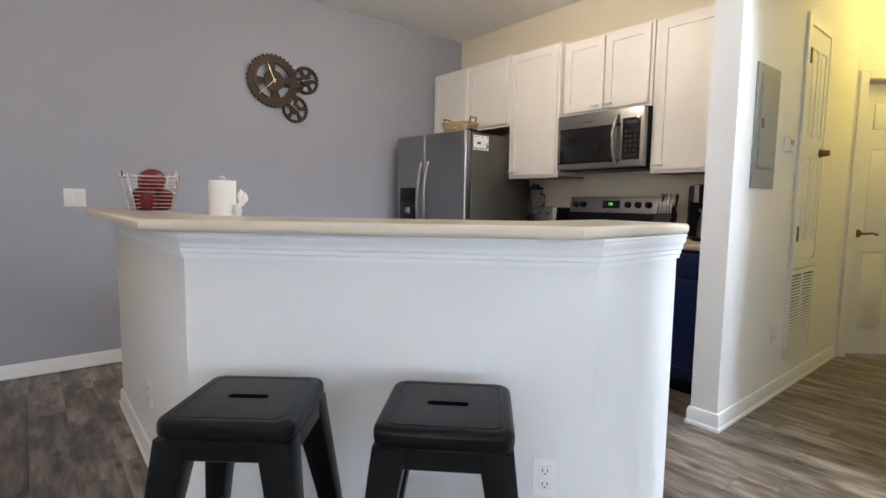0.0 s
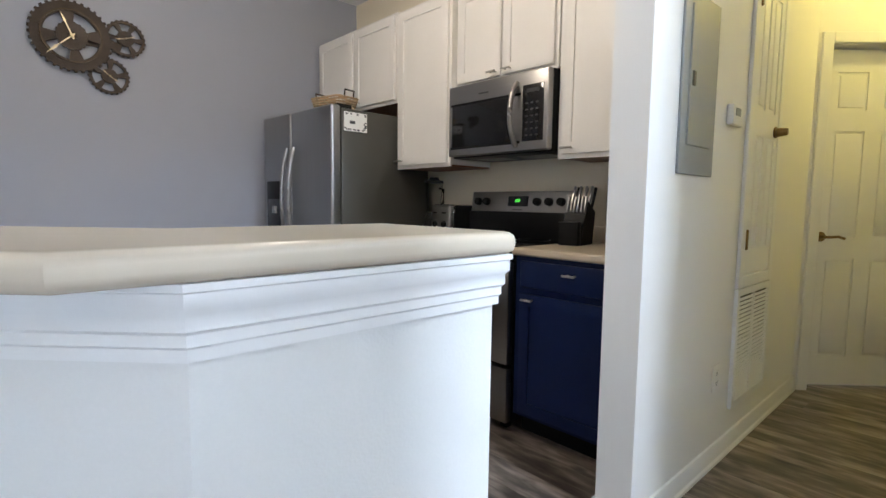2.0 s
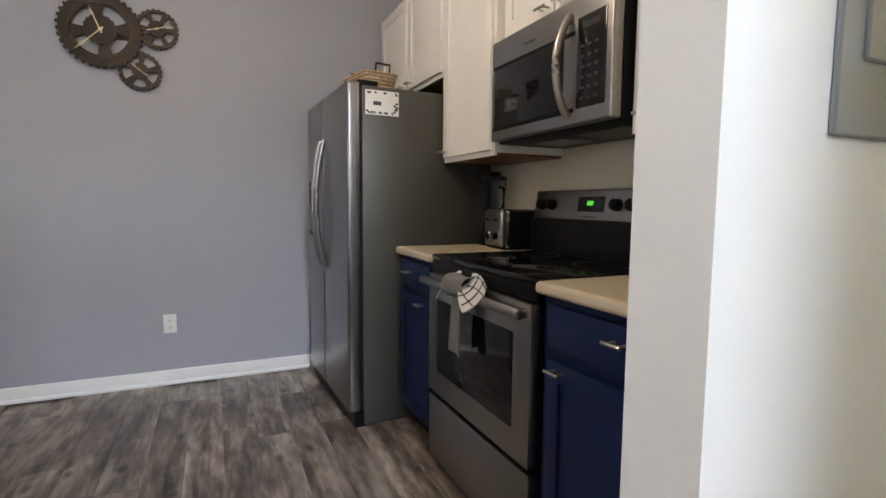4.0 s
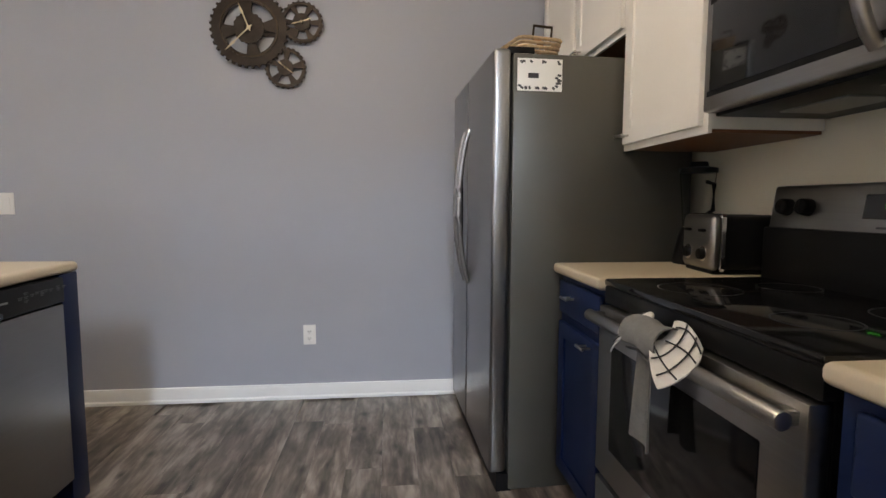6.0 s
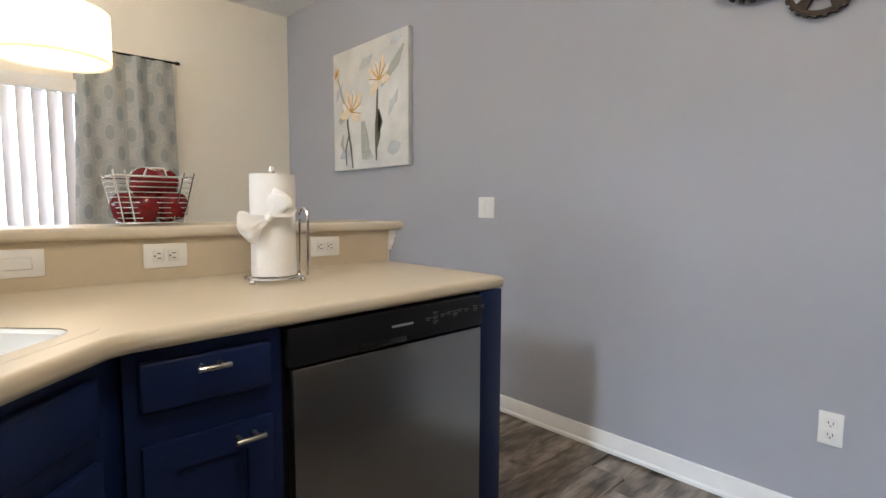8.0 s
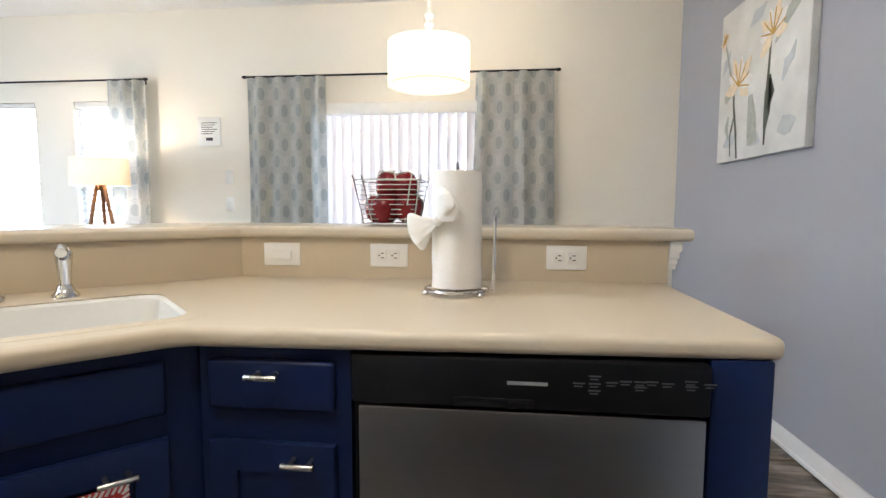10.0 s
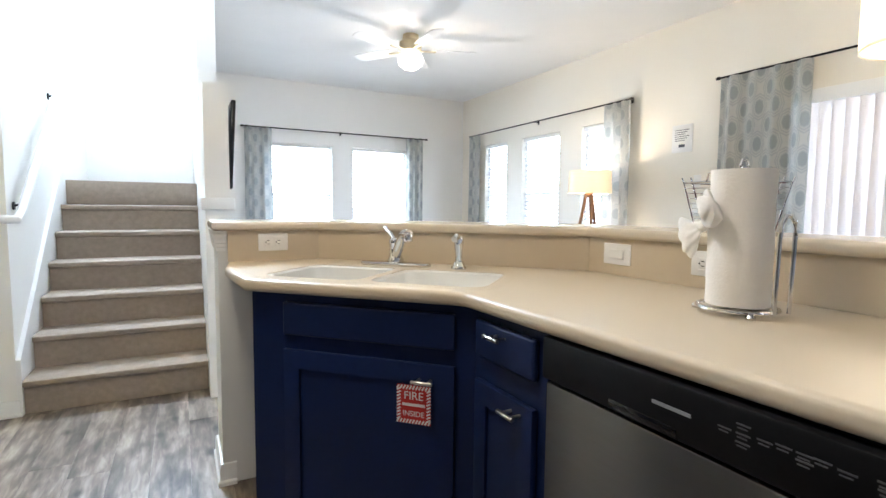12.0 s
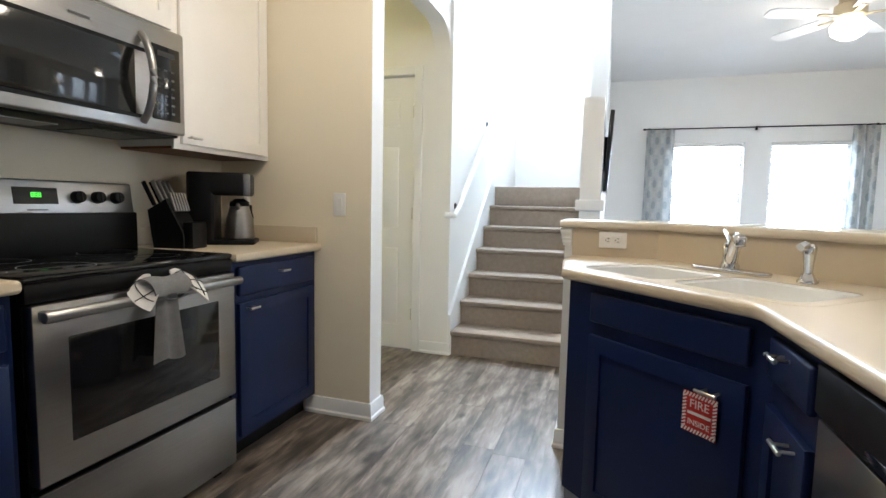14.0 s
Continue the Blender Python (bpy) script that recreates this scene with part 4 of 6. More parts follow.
# ---- stools ----
def stool(m):
    ob = new("bar_stool")
    ob.matrix_basis = m
    tagged(ob, "black metal backless bar stool with slotted square seat", "stool", "bar stools")
    hh = 0.648
    slot = rrect(-0.050, 0.050, -0.012, 0.012, 0.011, 4)
    flat_top(part("seat", prism(rrect(-0.152, 0.152, -0.152, 0.152, 0.038, 6), hh - 0.046, hh, 0.015, [slot], 4), BLACKMETAL, ob))
    rim = [(*p, hh - 0.001) for p in rrect(-0.124, 0.124, -0.124, 0.124, 0.025)]
    part("pressed_rim", tube(rim, 0.0026, 6, True), BLACKMETAL, ob)
    outer, inner = rrect(-0.150, 0.150, -0.150, 0.150, 0.038), rrect(-0.145, 0.145, -0.145, 0.145, 0.034)
    part("apron", prism(outer, hh - 0.088, hh - 0.040, 0.003, [inner], 1), BLACKMETAL, ob)
    for sx in (-1, 1):
        for sy in (-1, 1):
            bm = bmesh.new()
            rings = []
            for z, w, c in ((0.0, 0.022, 0.198), (0.34, 0.034, 0.152), (hh - 0.045, 0.046, 0.1115)):
                rings.append([bm.verts.new((sx * c + dx * w / 1.2, sy * c + dy * w / 1.2, z)) for dx, dy in ((-1, -1), (1, -1), (1, 1), (-1, 1))])
            for a, b in zip(rings, rings[1:]):
                for k in range(4):
                    bm.faces.new((a[k], a[(k + 1) % 4], b[(k + 1) % 4], b[k]))
            bm.faces.new(rings[0])
            bm.faces.new(rings[-1])
            bmesh.ops.recalc_face_normals(bm, faces=bm.faces)
            bmesh.ops.bevel(bm, geom=[e for e in bm.edges if abs(e.verts[0].co.z - e.verts[1].co.z) > 0.1], offset=0.007, segments=2, profile=0.5, affect="EDGES")
            lg = part("leg", bm, BLACKMETAL, ob)
            part("rubber_foot", bx(sx * 0.198 - 0.019, sx * 0.198 + 0.019, sy * 0.198 - 0.019, sy * 0.198 + 0.019, 0, 0.018, 0.004), BLACKPL, lg)
    for a, b in (((-0.155, -0.155), (0.155, 0.155)), ((-0.155, 0.155), (0.155, -0.155))):
        v = Vector((*a, 0.30)), Vector((*b, 0.30))
        part("brace", tube([v[0] * 0.98 + Vector((0, 0, 0.006)), v[0] * 0.5 + Vector((0, 0, 0.165)), v[1] * 0.5 + Vector((0, 0, 0.165)), v[1] * 0.98 + Vector((0, 0, 0.006))], 0.006, 6), BLACKMETAL, ob)
    return ob


st1 = stool(pose(0.930, 1.640, 0, 0, 0, -41))
copy_thing(st1, pose(1.285, 1.312, 0, 0, 0, -44.5))

# ---- gear clock ----
def gear(r, teeth, spokes, hub, rim, t=0.018):
    pts = []
    for k in range(teeth):
        a = 2 * math.pi * k / teeth
        w = 2 * math.pi / teeth
        for f, rr in ((0.0, r * 0.945), (0.28, r * 0.945), (0.36, r), (0.72, r), (0.80, r * 0.945)):
            pts.append((rr * math.cos(a + f * w), rr * math.sin(a + f * w)))
    holes = []
    for k in range(spokes):
        a0, a1 = 2 * math.pi * (k + 0.17) / spokes, 2 * math.pi * (k + 0.83) / spokes
        arc = [a0 + (a1 - a0) * i / 8 for i in range(9)]
        holes.append([(rim * r * math.cos(a), rim * r * math.sin(a)) for a in arc] + [(hub * r * math.cos(a), hub * r * math.sin(a)) for a in arc[::-1]])
    return prism(pts, 0, t, 0, holes)


def on_wall(x, z, y=N):
    """Local x, y of a flat piece become wall x and z, its thickness comes out to -y."""
    return Matrix.Translation((x, y, z)) @ pose(0, 0, 0, 90)


clock = thing("gear_wall_clock", "dark bronze wall clock of three linked gears with pale hands", "clock", 2.075, N - 0.012, 2.05)
for gx, gz, r, teeth, sp_, hub, rim, lift, rot in ((0, 0, 0.205, 36, 4, 0.32, 0.66, 0.012, 8), (0.272, 0.045, 0.112, 24, 6, 0.42, 0.80, 0.004, 0), (0.180, -0.195, 0.110, 24, 5, 0.38, 0.80, 0.0, 12)):
    m = pose(gx, -lift, gz, 90) @ pose(0, 0, 0, 0, 0, rot)
    g = part("gear", moved(gear(r, teeth, sp_, hub, rim), m), GEAR, clock)
    part("gear_ring", moved(lathe([(r * 0.70, 0.018), (r * 0.70, 0.024), (r * 0.74, 0.024), (r * 0.74, 0.018)], 40) if r > 0.2 else lathe([(r * 0.84, 0.018), (r * 0.84, 0.022), (r * 0.88, 0.022), (r * 0.88, 0.018)], 32), m), BRONZE, g)
    part("hub_gear", moved(gear(r * 0.40, 18, 3, 0.2, 0.3, 0.010), m @ pose(0, 0, 0.016)), GEAR, g)
    hands = ((0.66, 112), (0.86, 224)) if r > 0.2 else (((0.5, 195), (0.5, 20)) if gz > 0 else ((0.45, 140), (0.5, 325)))
    for ln, an in hands:
        a = radians(an)
        d = Vector((math.cos(a), 0, math.sin(a)))
        c = Vector((gx, -lift - 0.032, gz))
        sd = Vector((-d.z, 0, d.x))
        bm = bmesh.new()
        w = 0.006 if r > 0.2 else 0.004
        L_ = ln * r
        outline = [c - d * 0.02 + sd * w * 0.6, c - d * 0.02 - sd * w * 0.6, c + d * L_ * 0.55 - sd * w * 0.5, c + d * L_ * 0.62 - sd * w * 1.2, c + d * L_, c + d * L_ * 0.62 + sd * w * 1.2, c + d * L_ * 0.55 + sd * w * 0.5]
        vs = [bm.verts.new(p) for p in outline]
        f = bm.faces.new(vs)
        e = bmesh.ops.extrude_face_region(bm, geom=[f])
        bmesh.ops.translate(bm, vec=(0, 0.002, 0), verts=[v for v in e["geom"] if isinstance(v, bmesh.types.BMVert)])
        bmesh.ops.recalc_face_normals(bm, faces=bm.faces)
        part("hand", bm, GOLD, g, "pale gold clock hand")
    part("hub_cap", cyl((gx, -lift - 0.018, gz), (gx, -lift - 0.038, gz), 0.010 if r > 0.2 else 0.006, n=14, bev=0.002), GOLD, g)
part("mount", bx(-0.03, 0.24, -0.006, 0.012, -0.03, 0.02), GEAR, clock)

# ---- flower canvas ----
CANVAS = mat("pale_painted_canvas", (0.66, 0.66, 0.64), 0.7, vary=0.20, scale=5, bump=0.5, bscale=160)
PETAL = mat("cream_petal_paint", (0.78, 0.66, 0.50), 0.7, vary=0.15, scale=30)
PETALW = mat("white_petal_paint", (0.78, 0.75, 0.72), 0.7, vary=0.12, scale=30)
OCHRE = mat("ochre_paint", (0.55, 0.32, 0.07), 0.7, vary=0.3, scale=40)
LEAFP = mat("grey_green_paint", (0.10, 0.11, 0.085), 0.7, vary=0.4, scale=30)
LEAFL = mat("pale_grey_green_paint", (0.40, 0.42, 0.38), 0.7, vary=0.2, scale=30)
art = thing("flower_canvas", "pale canvas painting of cream lilies on the blue-grey wall", "painting", -0.305, N, 1.82)
part("canvas", bx(-0.445, 0.445, -0.038, 0, -0.43, 0.43, 0.004), CANVAS, art)


def stroke(pts, widths, lift, material, name):
    """A flat brush stroke on the canvas along points (x, z)."""
    bm = bmesh.new()
    prev = None
    for i, (p, w) in enumerate(zip(pts, widths)):
        a, b = pts[max(i - 1, 0)], pts[min(i + 1, len(pts) - 1)]
        d = Vector((b[0] - a[0], b[1] - a[1])).normalized()
        n = Vector((-d.y, d.x)) * w
        row = bm.verts.new((p[0] + n.x, lift, p[1] + n.y)), bm.verts.new((p[0] - n.x, lift, p[1] - n.y))
        if prev:
            bm.faces.new((prev[0], prev[1], row[1], row[0]))
        prev = row
    e = bmesh.ops.extrude_face_region(bm, geom=bm.faces[:])
    bmesh.ops.translate(bm, vec=(0, 0.0015, 0), verts=[v for v in e["geom"] if isinstance(v, bmesh.types.BMVert)])
    bmesh.ops.recalc_face_normals(bm, faces=bm.faces)
    return part(name, bm, material, art)


def flower(cx, cz, s, k0):
    for k in range(7):
        a = radians(k0 + k * 36)
        L_ = s * (0.8 + 0.35 * ((k * 7) % 5) / 5)
        pts = [(cx + math.cos(a) * L_ * f, cz + math.sin(a) * L_ * f * 1.05) for f in (0.05, 0.35, 0.7, 1.0)]
        stroke(pts, (0.006, s * 0.22, s * 0.17, 0.003), -0.0400 - k * 0.0002, PETALW if k % 2 else PETAL, "petal")
    for k in range(6):
        a = radians(k0 + 20 + k * 30)
        stroke([(cx, cz), (cx + math.cos(a) * s * 0.4, cz + math.sin(a) * s * 0.4), (cx + math.cos(a) * s * 0.75, cz + math.sin(a) * s * 0.8)], (0.005, 0.004, 0.003), -0.0422, OCHRE, "stamen")


stroke([(-0.19, -0.42), (-0.21, -0.28), (-0.25, -0.12), (-0.26, 0.0)], (0.008, 0.010, 0.010, 0.008), -0.0395, LEAFP, "stem")
stroke([(0.10, -0.38), (0.10, -0.25), (0.11, -0.05), (0.12, 0.12)], (0.006, 0.012, 0.010, 0.007), -0.0395, LEAFP, "stem")
stroke([(0.10, -0.30), (0.115, -0.22), (0.12, -0.13), (0.125, -0.04)], (0.012, 0.030, 0.032, 0.014), -0.0397, LEAFP, "leaf")
stroke([(-0.27, -0.02), (-0.32, 0.10), (-0.36, 0.20), (-0.39, 0.26)], (0.008, 0.010, 0.008, 0.006), -0.0395, LEAFL, "stem")
stroke([(0.16, 0.10), (0.24, 0.18), (0.33, 0.24), (0.40, 0.33)], (0.006, 0.03, 0.034, 0.006), -0.0396, LEAFL, "leaf")
stroke([(-0.36, -0.08), (-0.31, -0.04), (-0.28, 0.02)], (0.02, 0.035, 0.01), -0.0396, LEAFL, "leaf")
stroke([(-0.02, -0.36), (-0.04, -0.22), (-0.06, -0.1)], (0.05, 0.045, 0.02), -0.0393, LEAFL, "leaf")
SMUDGE = mat("blue_grey_smudge_paint", (0.50, 0.535, 0.56), 0.7, vary=0.16, scale=14)
for k, (x, z, dx, dz, w) in enumerate(((-0.36, -0.34, 0.16, 0.05, 0.035), (-0.08, -0.30, 0.14, -0.06, 0.045), (0.22, -0.33, 0.15, 0.04, 0.05), (0.24, -0.10, 0.10, 0.16, 0.03), (-0.40, 0.08, 0.08, 0.12, 0.028), (-0.10, 0.26, 0.16, 0.07, 0.035), (0.26, 0.36, 0.12, 0.02, 0.025))):
    stroke([(x, z), (x + dx * 0.35, z + dz * 0.5), (x + dx * 0.7, z + dz * 0.6), (x + dx, z + dz)], (0.006, w, w * 0.8, 0.004), -0.0390, SMUDGE, "smudge")
stroke([(-0.27, -0.40), (-0.28, -0.28), (-0.23, -0.16)], (0.005, 0.008, 0.006), -0.0395, LEAFP, "stem")
stroke([(0.13, -0.20), (0.15, -0.13), (0.13, -0.05)], (0.006, 0.026, 0.008), -0.0397, LEAFP, "leaf")
stroke([(-0.30, -0.30), (-0.33, -0.24), (-0.31, -0.17)], (0.006, 0.022, 0.006), -0.0397, LEAFL, "leaf")
flower(-0.20, -0.02, 0.17, -30)
flower(0.14, 0.15, 0.15, 0)
flower(-0.385, 0.27, 0.06, 40)

# ---- paper towel holder and roll ----
TX, TY = 1.265, 2.99
hold = thing("paper_towel_holder", "chrome wire paper towel holder on the worktop", "towel holder", TX, TY, 0.906)
ring = [(0.078 * math.cos(a), 0.078 * math.sin(a), 0.012) for a in [2 * math.pi * k / 28 for k in range(28)]]
part("base_ring", tube(ring, 0.0045, 8, True), CHROME, hold)
part("post", cyl((0, 0, 0.008), (0, 0, 0.312), 0.005, n=10), CHROME, hold)
part("base_cross", join(cyl((-0.078, 0, 0.012), (0.078, 0, 0.012), 0.004, n=8), cyl((0, -0.078, 0.012), (0, 0.078, 0.012), 0.004, n=8)), CHROME, hold)
part("loop_top", tube([(-0.012, 0, 0.30), (-0.014, 0, 0.313), (-0.008, 0, 0.325), (0.008, 0, 0.325), (0.014, 0, 0.313), (0.012, 0, 0.30)], 0.003, 8), CHROME, hold)
arm = [(-0.026, 0.092, 0.012), (-0.026, 0.095, 0.17), (-0.022, 0.095, 0.196), (-0.008, 0.095, 0.209), (0.008, 0.095, 0.209), (0.022, 0.095, 0.196), (0.026, 0.095, 0.17), (0.026, 0.092, 0.012)]
part("tension_arm", tube(arm, 0.0042, 8), CHROME, hold)
for a in (50, 170, 290):
    part("foot", lathe([(0, 0), (0.009, 0), (0.010, 0.005), (0.006, 0.011), (0, 0.012)], 12, (0.08 * math.cos(radians(a)), 0.08 * math.sin(radians(a)), 0)), CHROME, hold)
roll = thing("paper_towel_roll", "white paper towel roll with its end folded into a bow", "paper towels", TX, TY, 0.906)
bmr = bmesh.new()
rings = []
for j in range(9):
    z = 0.019 + 0.285 * j / 8
    rings.append([bmr.verts.new(((0.062 + 0.0022 * noise.noise((math.cos(a) * 1.2, math.sin(a) * 1.2, j * 0.6))) * math.cos(a), (0.062 + 0.0022 * noise.noise((math.cos(a) * 1.2, math.sin(a) * 1.2, j * 0.6))) * math.sin(a), z)) for a in [2 * math.pi * k / 40 for k in range(40)]])
for a, b in zip(rings, rings[1:]):
    for k in range(40):
        bmr.faces.new((a[k], a[(k + 1) % 40], b[(k + 1) % 40], b[k]))
for ringv, z in ((rings[0], 0.019), (rings[-1], 0.304)):
    core = [bmr.verts.new((0.02 * math.cos(2 * math.pi * k / 40), 0.02 * math.sin(2 * math.pi * k / 40), z)) for k in range(40)]
    for k in range(40):
        bmr.faces.new((ringv[k], ringv[(k + 1) % 40], core[(k + 1) % 40], core[k]))
bmesh.ops.recalc_face_normals(bmr, faces=bmr.faces)
part("roll", bmr, PAPER, roll)


def lobe(ang, length, width, m, ph):
    """A puffed paper loop that opens from the knot."""
    bm = bmesh.new()
    rings = []
    nu, nv = 14, 44
    for i in range(nu + 1):
        f = i / nu
        w = width * (0.16 + 0.84 * math.sin(math.pi * min(f * 0.62 + 0.02, 1)) ** 1.3) * (1 - max(f - 0.72, 0) ** 2 * 9)
        ring = []
        for j in range(nv):
            a = 2 * math.pi * j / nv
            crease = 1 + 0.14 * math.sin(3 * a + ph) + 0.10 * math.sin(7 * a + 2 * ph + 3 * f) * (1 - 0.5 * f) + 0.42 * noise.noise((math.cos(a) * 1.6 + ph, math.sin(a) * 1.6, f * 2.2))
            ring.append(bm.verts.new((0.006 + length * f, -0.016 - 0.010 * f + 0.42 * w * math.sin(a) * crease, w * math.cos(a) * crease)))
        rings.append(ring)
    for a, b in zip(rings, rings[1:]):
        for k in range(nv):
            bm.faces.new((a[k], a[(k + 1) % nv], b[(k + 1) % nv], b[k]))
    bm.faces.new(rings[-1])
    bm.faces.new(rings[0][::-1])
    bmesh.ops.recalc_face_normals(bm, faces=bm.faces)
    return moved(bm, m @ pose(0, 0, 0, 0, -ang, 0))


bow_m = pose(0.0525, -0.033, 0.185, 0, 0, 58)
bow = part("bow", join(lobe(45, 0.072, 0.045, bow_m, 0.4), lobe(202, 0.078, 0.040, bow_m, 2.1)), PAPER, roll)
kb = bmesh.new()
bmesh.ops.create_icosphere(kb, subdivisions=2, radius=0.013)
part("knot", moved(kb, bow_m @ pose(0, -0.016, 0)), PAPER, bow)

# ---- dining chair ----
ch = thing("dining_chair", "white painted wooden dining chair with crossed slats in its back", "chair", -0.14, 3.66, 0)
part("seat", prism(rrect(-0.215, 0.215, -0.21, 0.19, 0.03), 0.430, 0.455, 0.006), TRIM, ch)
part("apron", join(bx(-0.18, 0.18, -0.18, -0.16, 0.375, 0.4295), bx(-0.18, 0.18, 0.15, 0.17, 0.375, 0.4295), bx(-0.19, -0.17, -0.16, 0.15, 0.375, 0.4295), bx(0.17, 0.19, -0.16, 0.15, 0.375, 0.4295)), TRIM, ch)
for sx in (-1, 1):
    part("leg", cyl((sx * 0.185, -0.175, 0), (sx * 0.185, -0.175, 0.4295), 0.014, 0.020, 10), TRIM, ch)
    part("leg", tube([(sx * 0.20, 0.215, 0), (sx * 0.20, 0.200, 0.25), (sx * 0.20, 0.200, 0.45), (sx * 0.20, 0.215, 0.70), (sx * 0.20, 0.235, 0.90)], 0.017, 10), TRIM, ch, "leg that runs up into the back post")
part("top_rail", moved(bx(-0.218, 0.218, -0.013, 0.013, -0.045, 0.045, 0.008, 2), pose(0, 0.236, 0.905, -7)), TRIM, ch)
part("lower_rail", bx(-0.185, 0.185, 0.193, 0.215, 0.53, 0.57, 0.005), TRIM, ch)
for sx in (-1, 1):
    part("cross_slat", tube([(sx * -0.19, 0.206 + sx * 0.004, 0.565), (0, 0.214 + sx * 0.007, 0.715), (sx * 0.19, 0.228 + sx * 0.004, 0.868)], 0.010, 8), TRIM, ch)

# ---- apple basket ----
BX_, BY_, BZ_ = 0.922, 2.755, 1.064
bk = thing("wire_fruit_basket", "chrome wire fruit basket on the bar top", "basket", BX_, BY_, BZ_)


def bask(f):
    return rrect(-0.062 - 0.026 * f, 0.062 + 0.026 * f, -0.080 - 0.024 * f, 0.080 + 0.024 * f, 0.015, 3)


for k in range(10):
    f = k / 9
    part("wire_hoop", tube([(*p, 0.006 + 0.135 * f) for p in bask(f)], 0.0030 if k in (0, 9) else 0.0012, 6, True), CHROME, bk)
for sx, sy in ((-1, -1), (1, -1), (1, 1), (-1, 1)):
    for o in (0, 0.028):
        part("upright", tube([(sx * 0.062, sy * (0.078 - o), 0.006), (sx * 0.087, sy * (0.102 - o), 0.139), (sx * 0.091, sy * (0.106 - o), 0.155)], 0.0020, 6), CHROME, bk)
for sx in (-1, 1):
    part("grip", tube([(sx * 0.088, -0.030, 0.140), (sx * 0.092, -0.022, 0.165), (sx * 0.092, 0.022, 0.165), (sx * 0.088, 0.030, 0.140)], 0.003, 6), CHROME, bk)
for k in range(5):
    part("base_wire", cyl((-0.062, -0.07 + 0.035 * k, 0.006), (0.062, -0.07 + 0.035 * k, 0.006), 0.0018, n=6), CHROME, bk)
apple_bm = lathe([(0, 0.020), (0.011, 0.009), (0.022, 0.0), (0.037, 0.011), (0.044, 0.036), (0.046, 0.052), (0.041, 0.070), (0.027, 0.083), (0.013, 0.080), (0.004, 0.068), (0, 0.065)], 24)
ap = thing("apple", "shiny dark red apple in the wire basket", "apple", BX_ - 0.026, BY_ - 0.052, BZ_ + 0.010, 0, "apples in the basket")
part("fruit", apple_bm, APPLE, ap)
part("stem", tube([(0, 0, 0.066), (0.002, 0.001, 0.080), (0.006, 0.003, 0.093)], 0.0016, 6), STEM, ap)
for dx, dy, dz, rx, ry in ((0.030, -0.012, 0.010, 8, 4), (-0.024, 0.052, 0.012, -6, 10), (0.034, 0.062, 0.014, 4, -8), (-0.002, 0.046, 0.084, 10, 14), (0.006, -0.020, 0.086, -18, 8)):
    copy_thing(ap, pose(BX_ + dx, BY_ + dy, BZ_ + dz, rx, ry, dx * 900))

# ---- things on the range counters ----
tz = 0.906
toaster = thing("toaster", "brushed steel two-slot toaster beside the range", "toaster", 3.83, 3.115, tz, -97)
part("body", bx(-0.105, 0.105, 0.012, 0.235, 0.012, 0.185, 0.028, 4), BLACKPL, toaster)
part("front_panel", bx(-0.105, 0.105, -0.010, 0.022, 0.010, 0.188, 0.022, 4), STEEL, toaster, "brushed steel front panel")
part("edge_band", bx(-0.108, 0.108, 0.016, 0.032, 0.008, 0.191, 0.014, 3), CHROME, toaster)
for x in (-0.048, 0.048):
    k = part("dial", cyl((x, -0.008, 0.062), (x, -0.026, 0.062), 0.019, 0.017, 20, 0.003), BLACKPL, toaster)
    part("dial_ring", moved(lathe([(0.019, 0), (0.025, 0.001), (0.025, 0.004), (0.019, 0.005)], 20), pose(x, -0.008, 0.062, 90)), CHROME, k)
    part("lever", bx(x - 0.016, x + 0.016, -0.022, -0.008, 0.132, 0.142, 0.003), BLACKPL, toaster)
    part("bread_slot", bx(x - 0.016, x + 0.016, 0.05, 0.20, 0.183, 0.1865), SLOT, toaster)
part("foot", bx(-0.09, 0.09, 0.0, 0.22, 0.0, 0.013, 0.004), BLACKPL, toaster)

blender = thing("blender", "countertop blender with clear jar and black lid", "blender", 3.945, 3.315, tz)
part("base", lathe([(0, 0), (0.075, 0), (0.078, 0.02), (0.062, 0.10), (0.050, 0.135), (0, 0.135)], 24), BLACKPL, blender)
part("jar", lathe([(0.045, 0.135), (0.062, 0.335), (0.059, 0.335), (0.042, 0.140)], 24), CLEAR, blender, "clear plastic jar")
part("lid", lathe([(0, 0.335), (0.065, 0.335), (0.065, 0.352), (0.035, 0.358), (0.03, 0.375), (0, 0.375)], 24), BLACKPL, blender)
part("jar_handle", tube([(0.0, -0.055, 0.30), (0.0, -0.095, 0.29), (0.0, -0.095, 0.20), (0.0, -0.050, 0.18)], 0.008, 8), BLACKPL, blender)
part("blade_hub", lathe([(0, 0.137), (0.018, 0.137), (0.012, 0.16), (0, 0.17)], 12), NICKEL, blender)

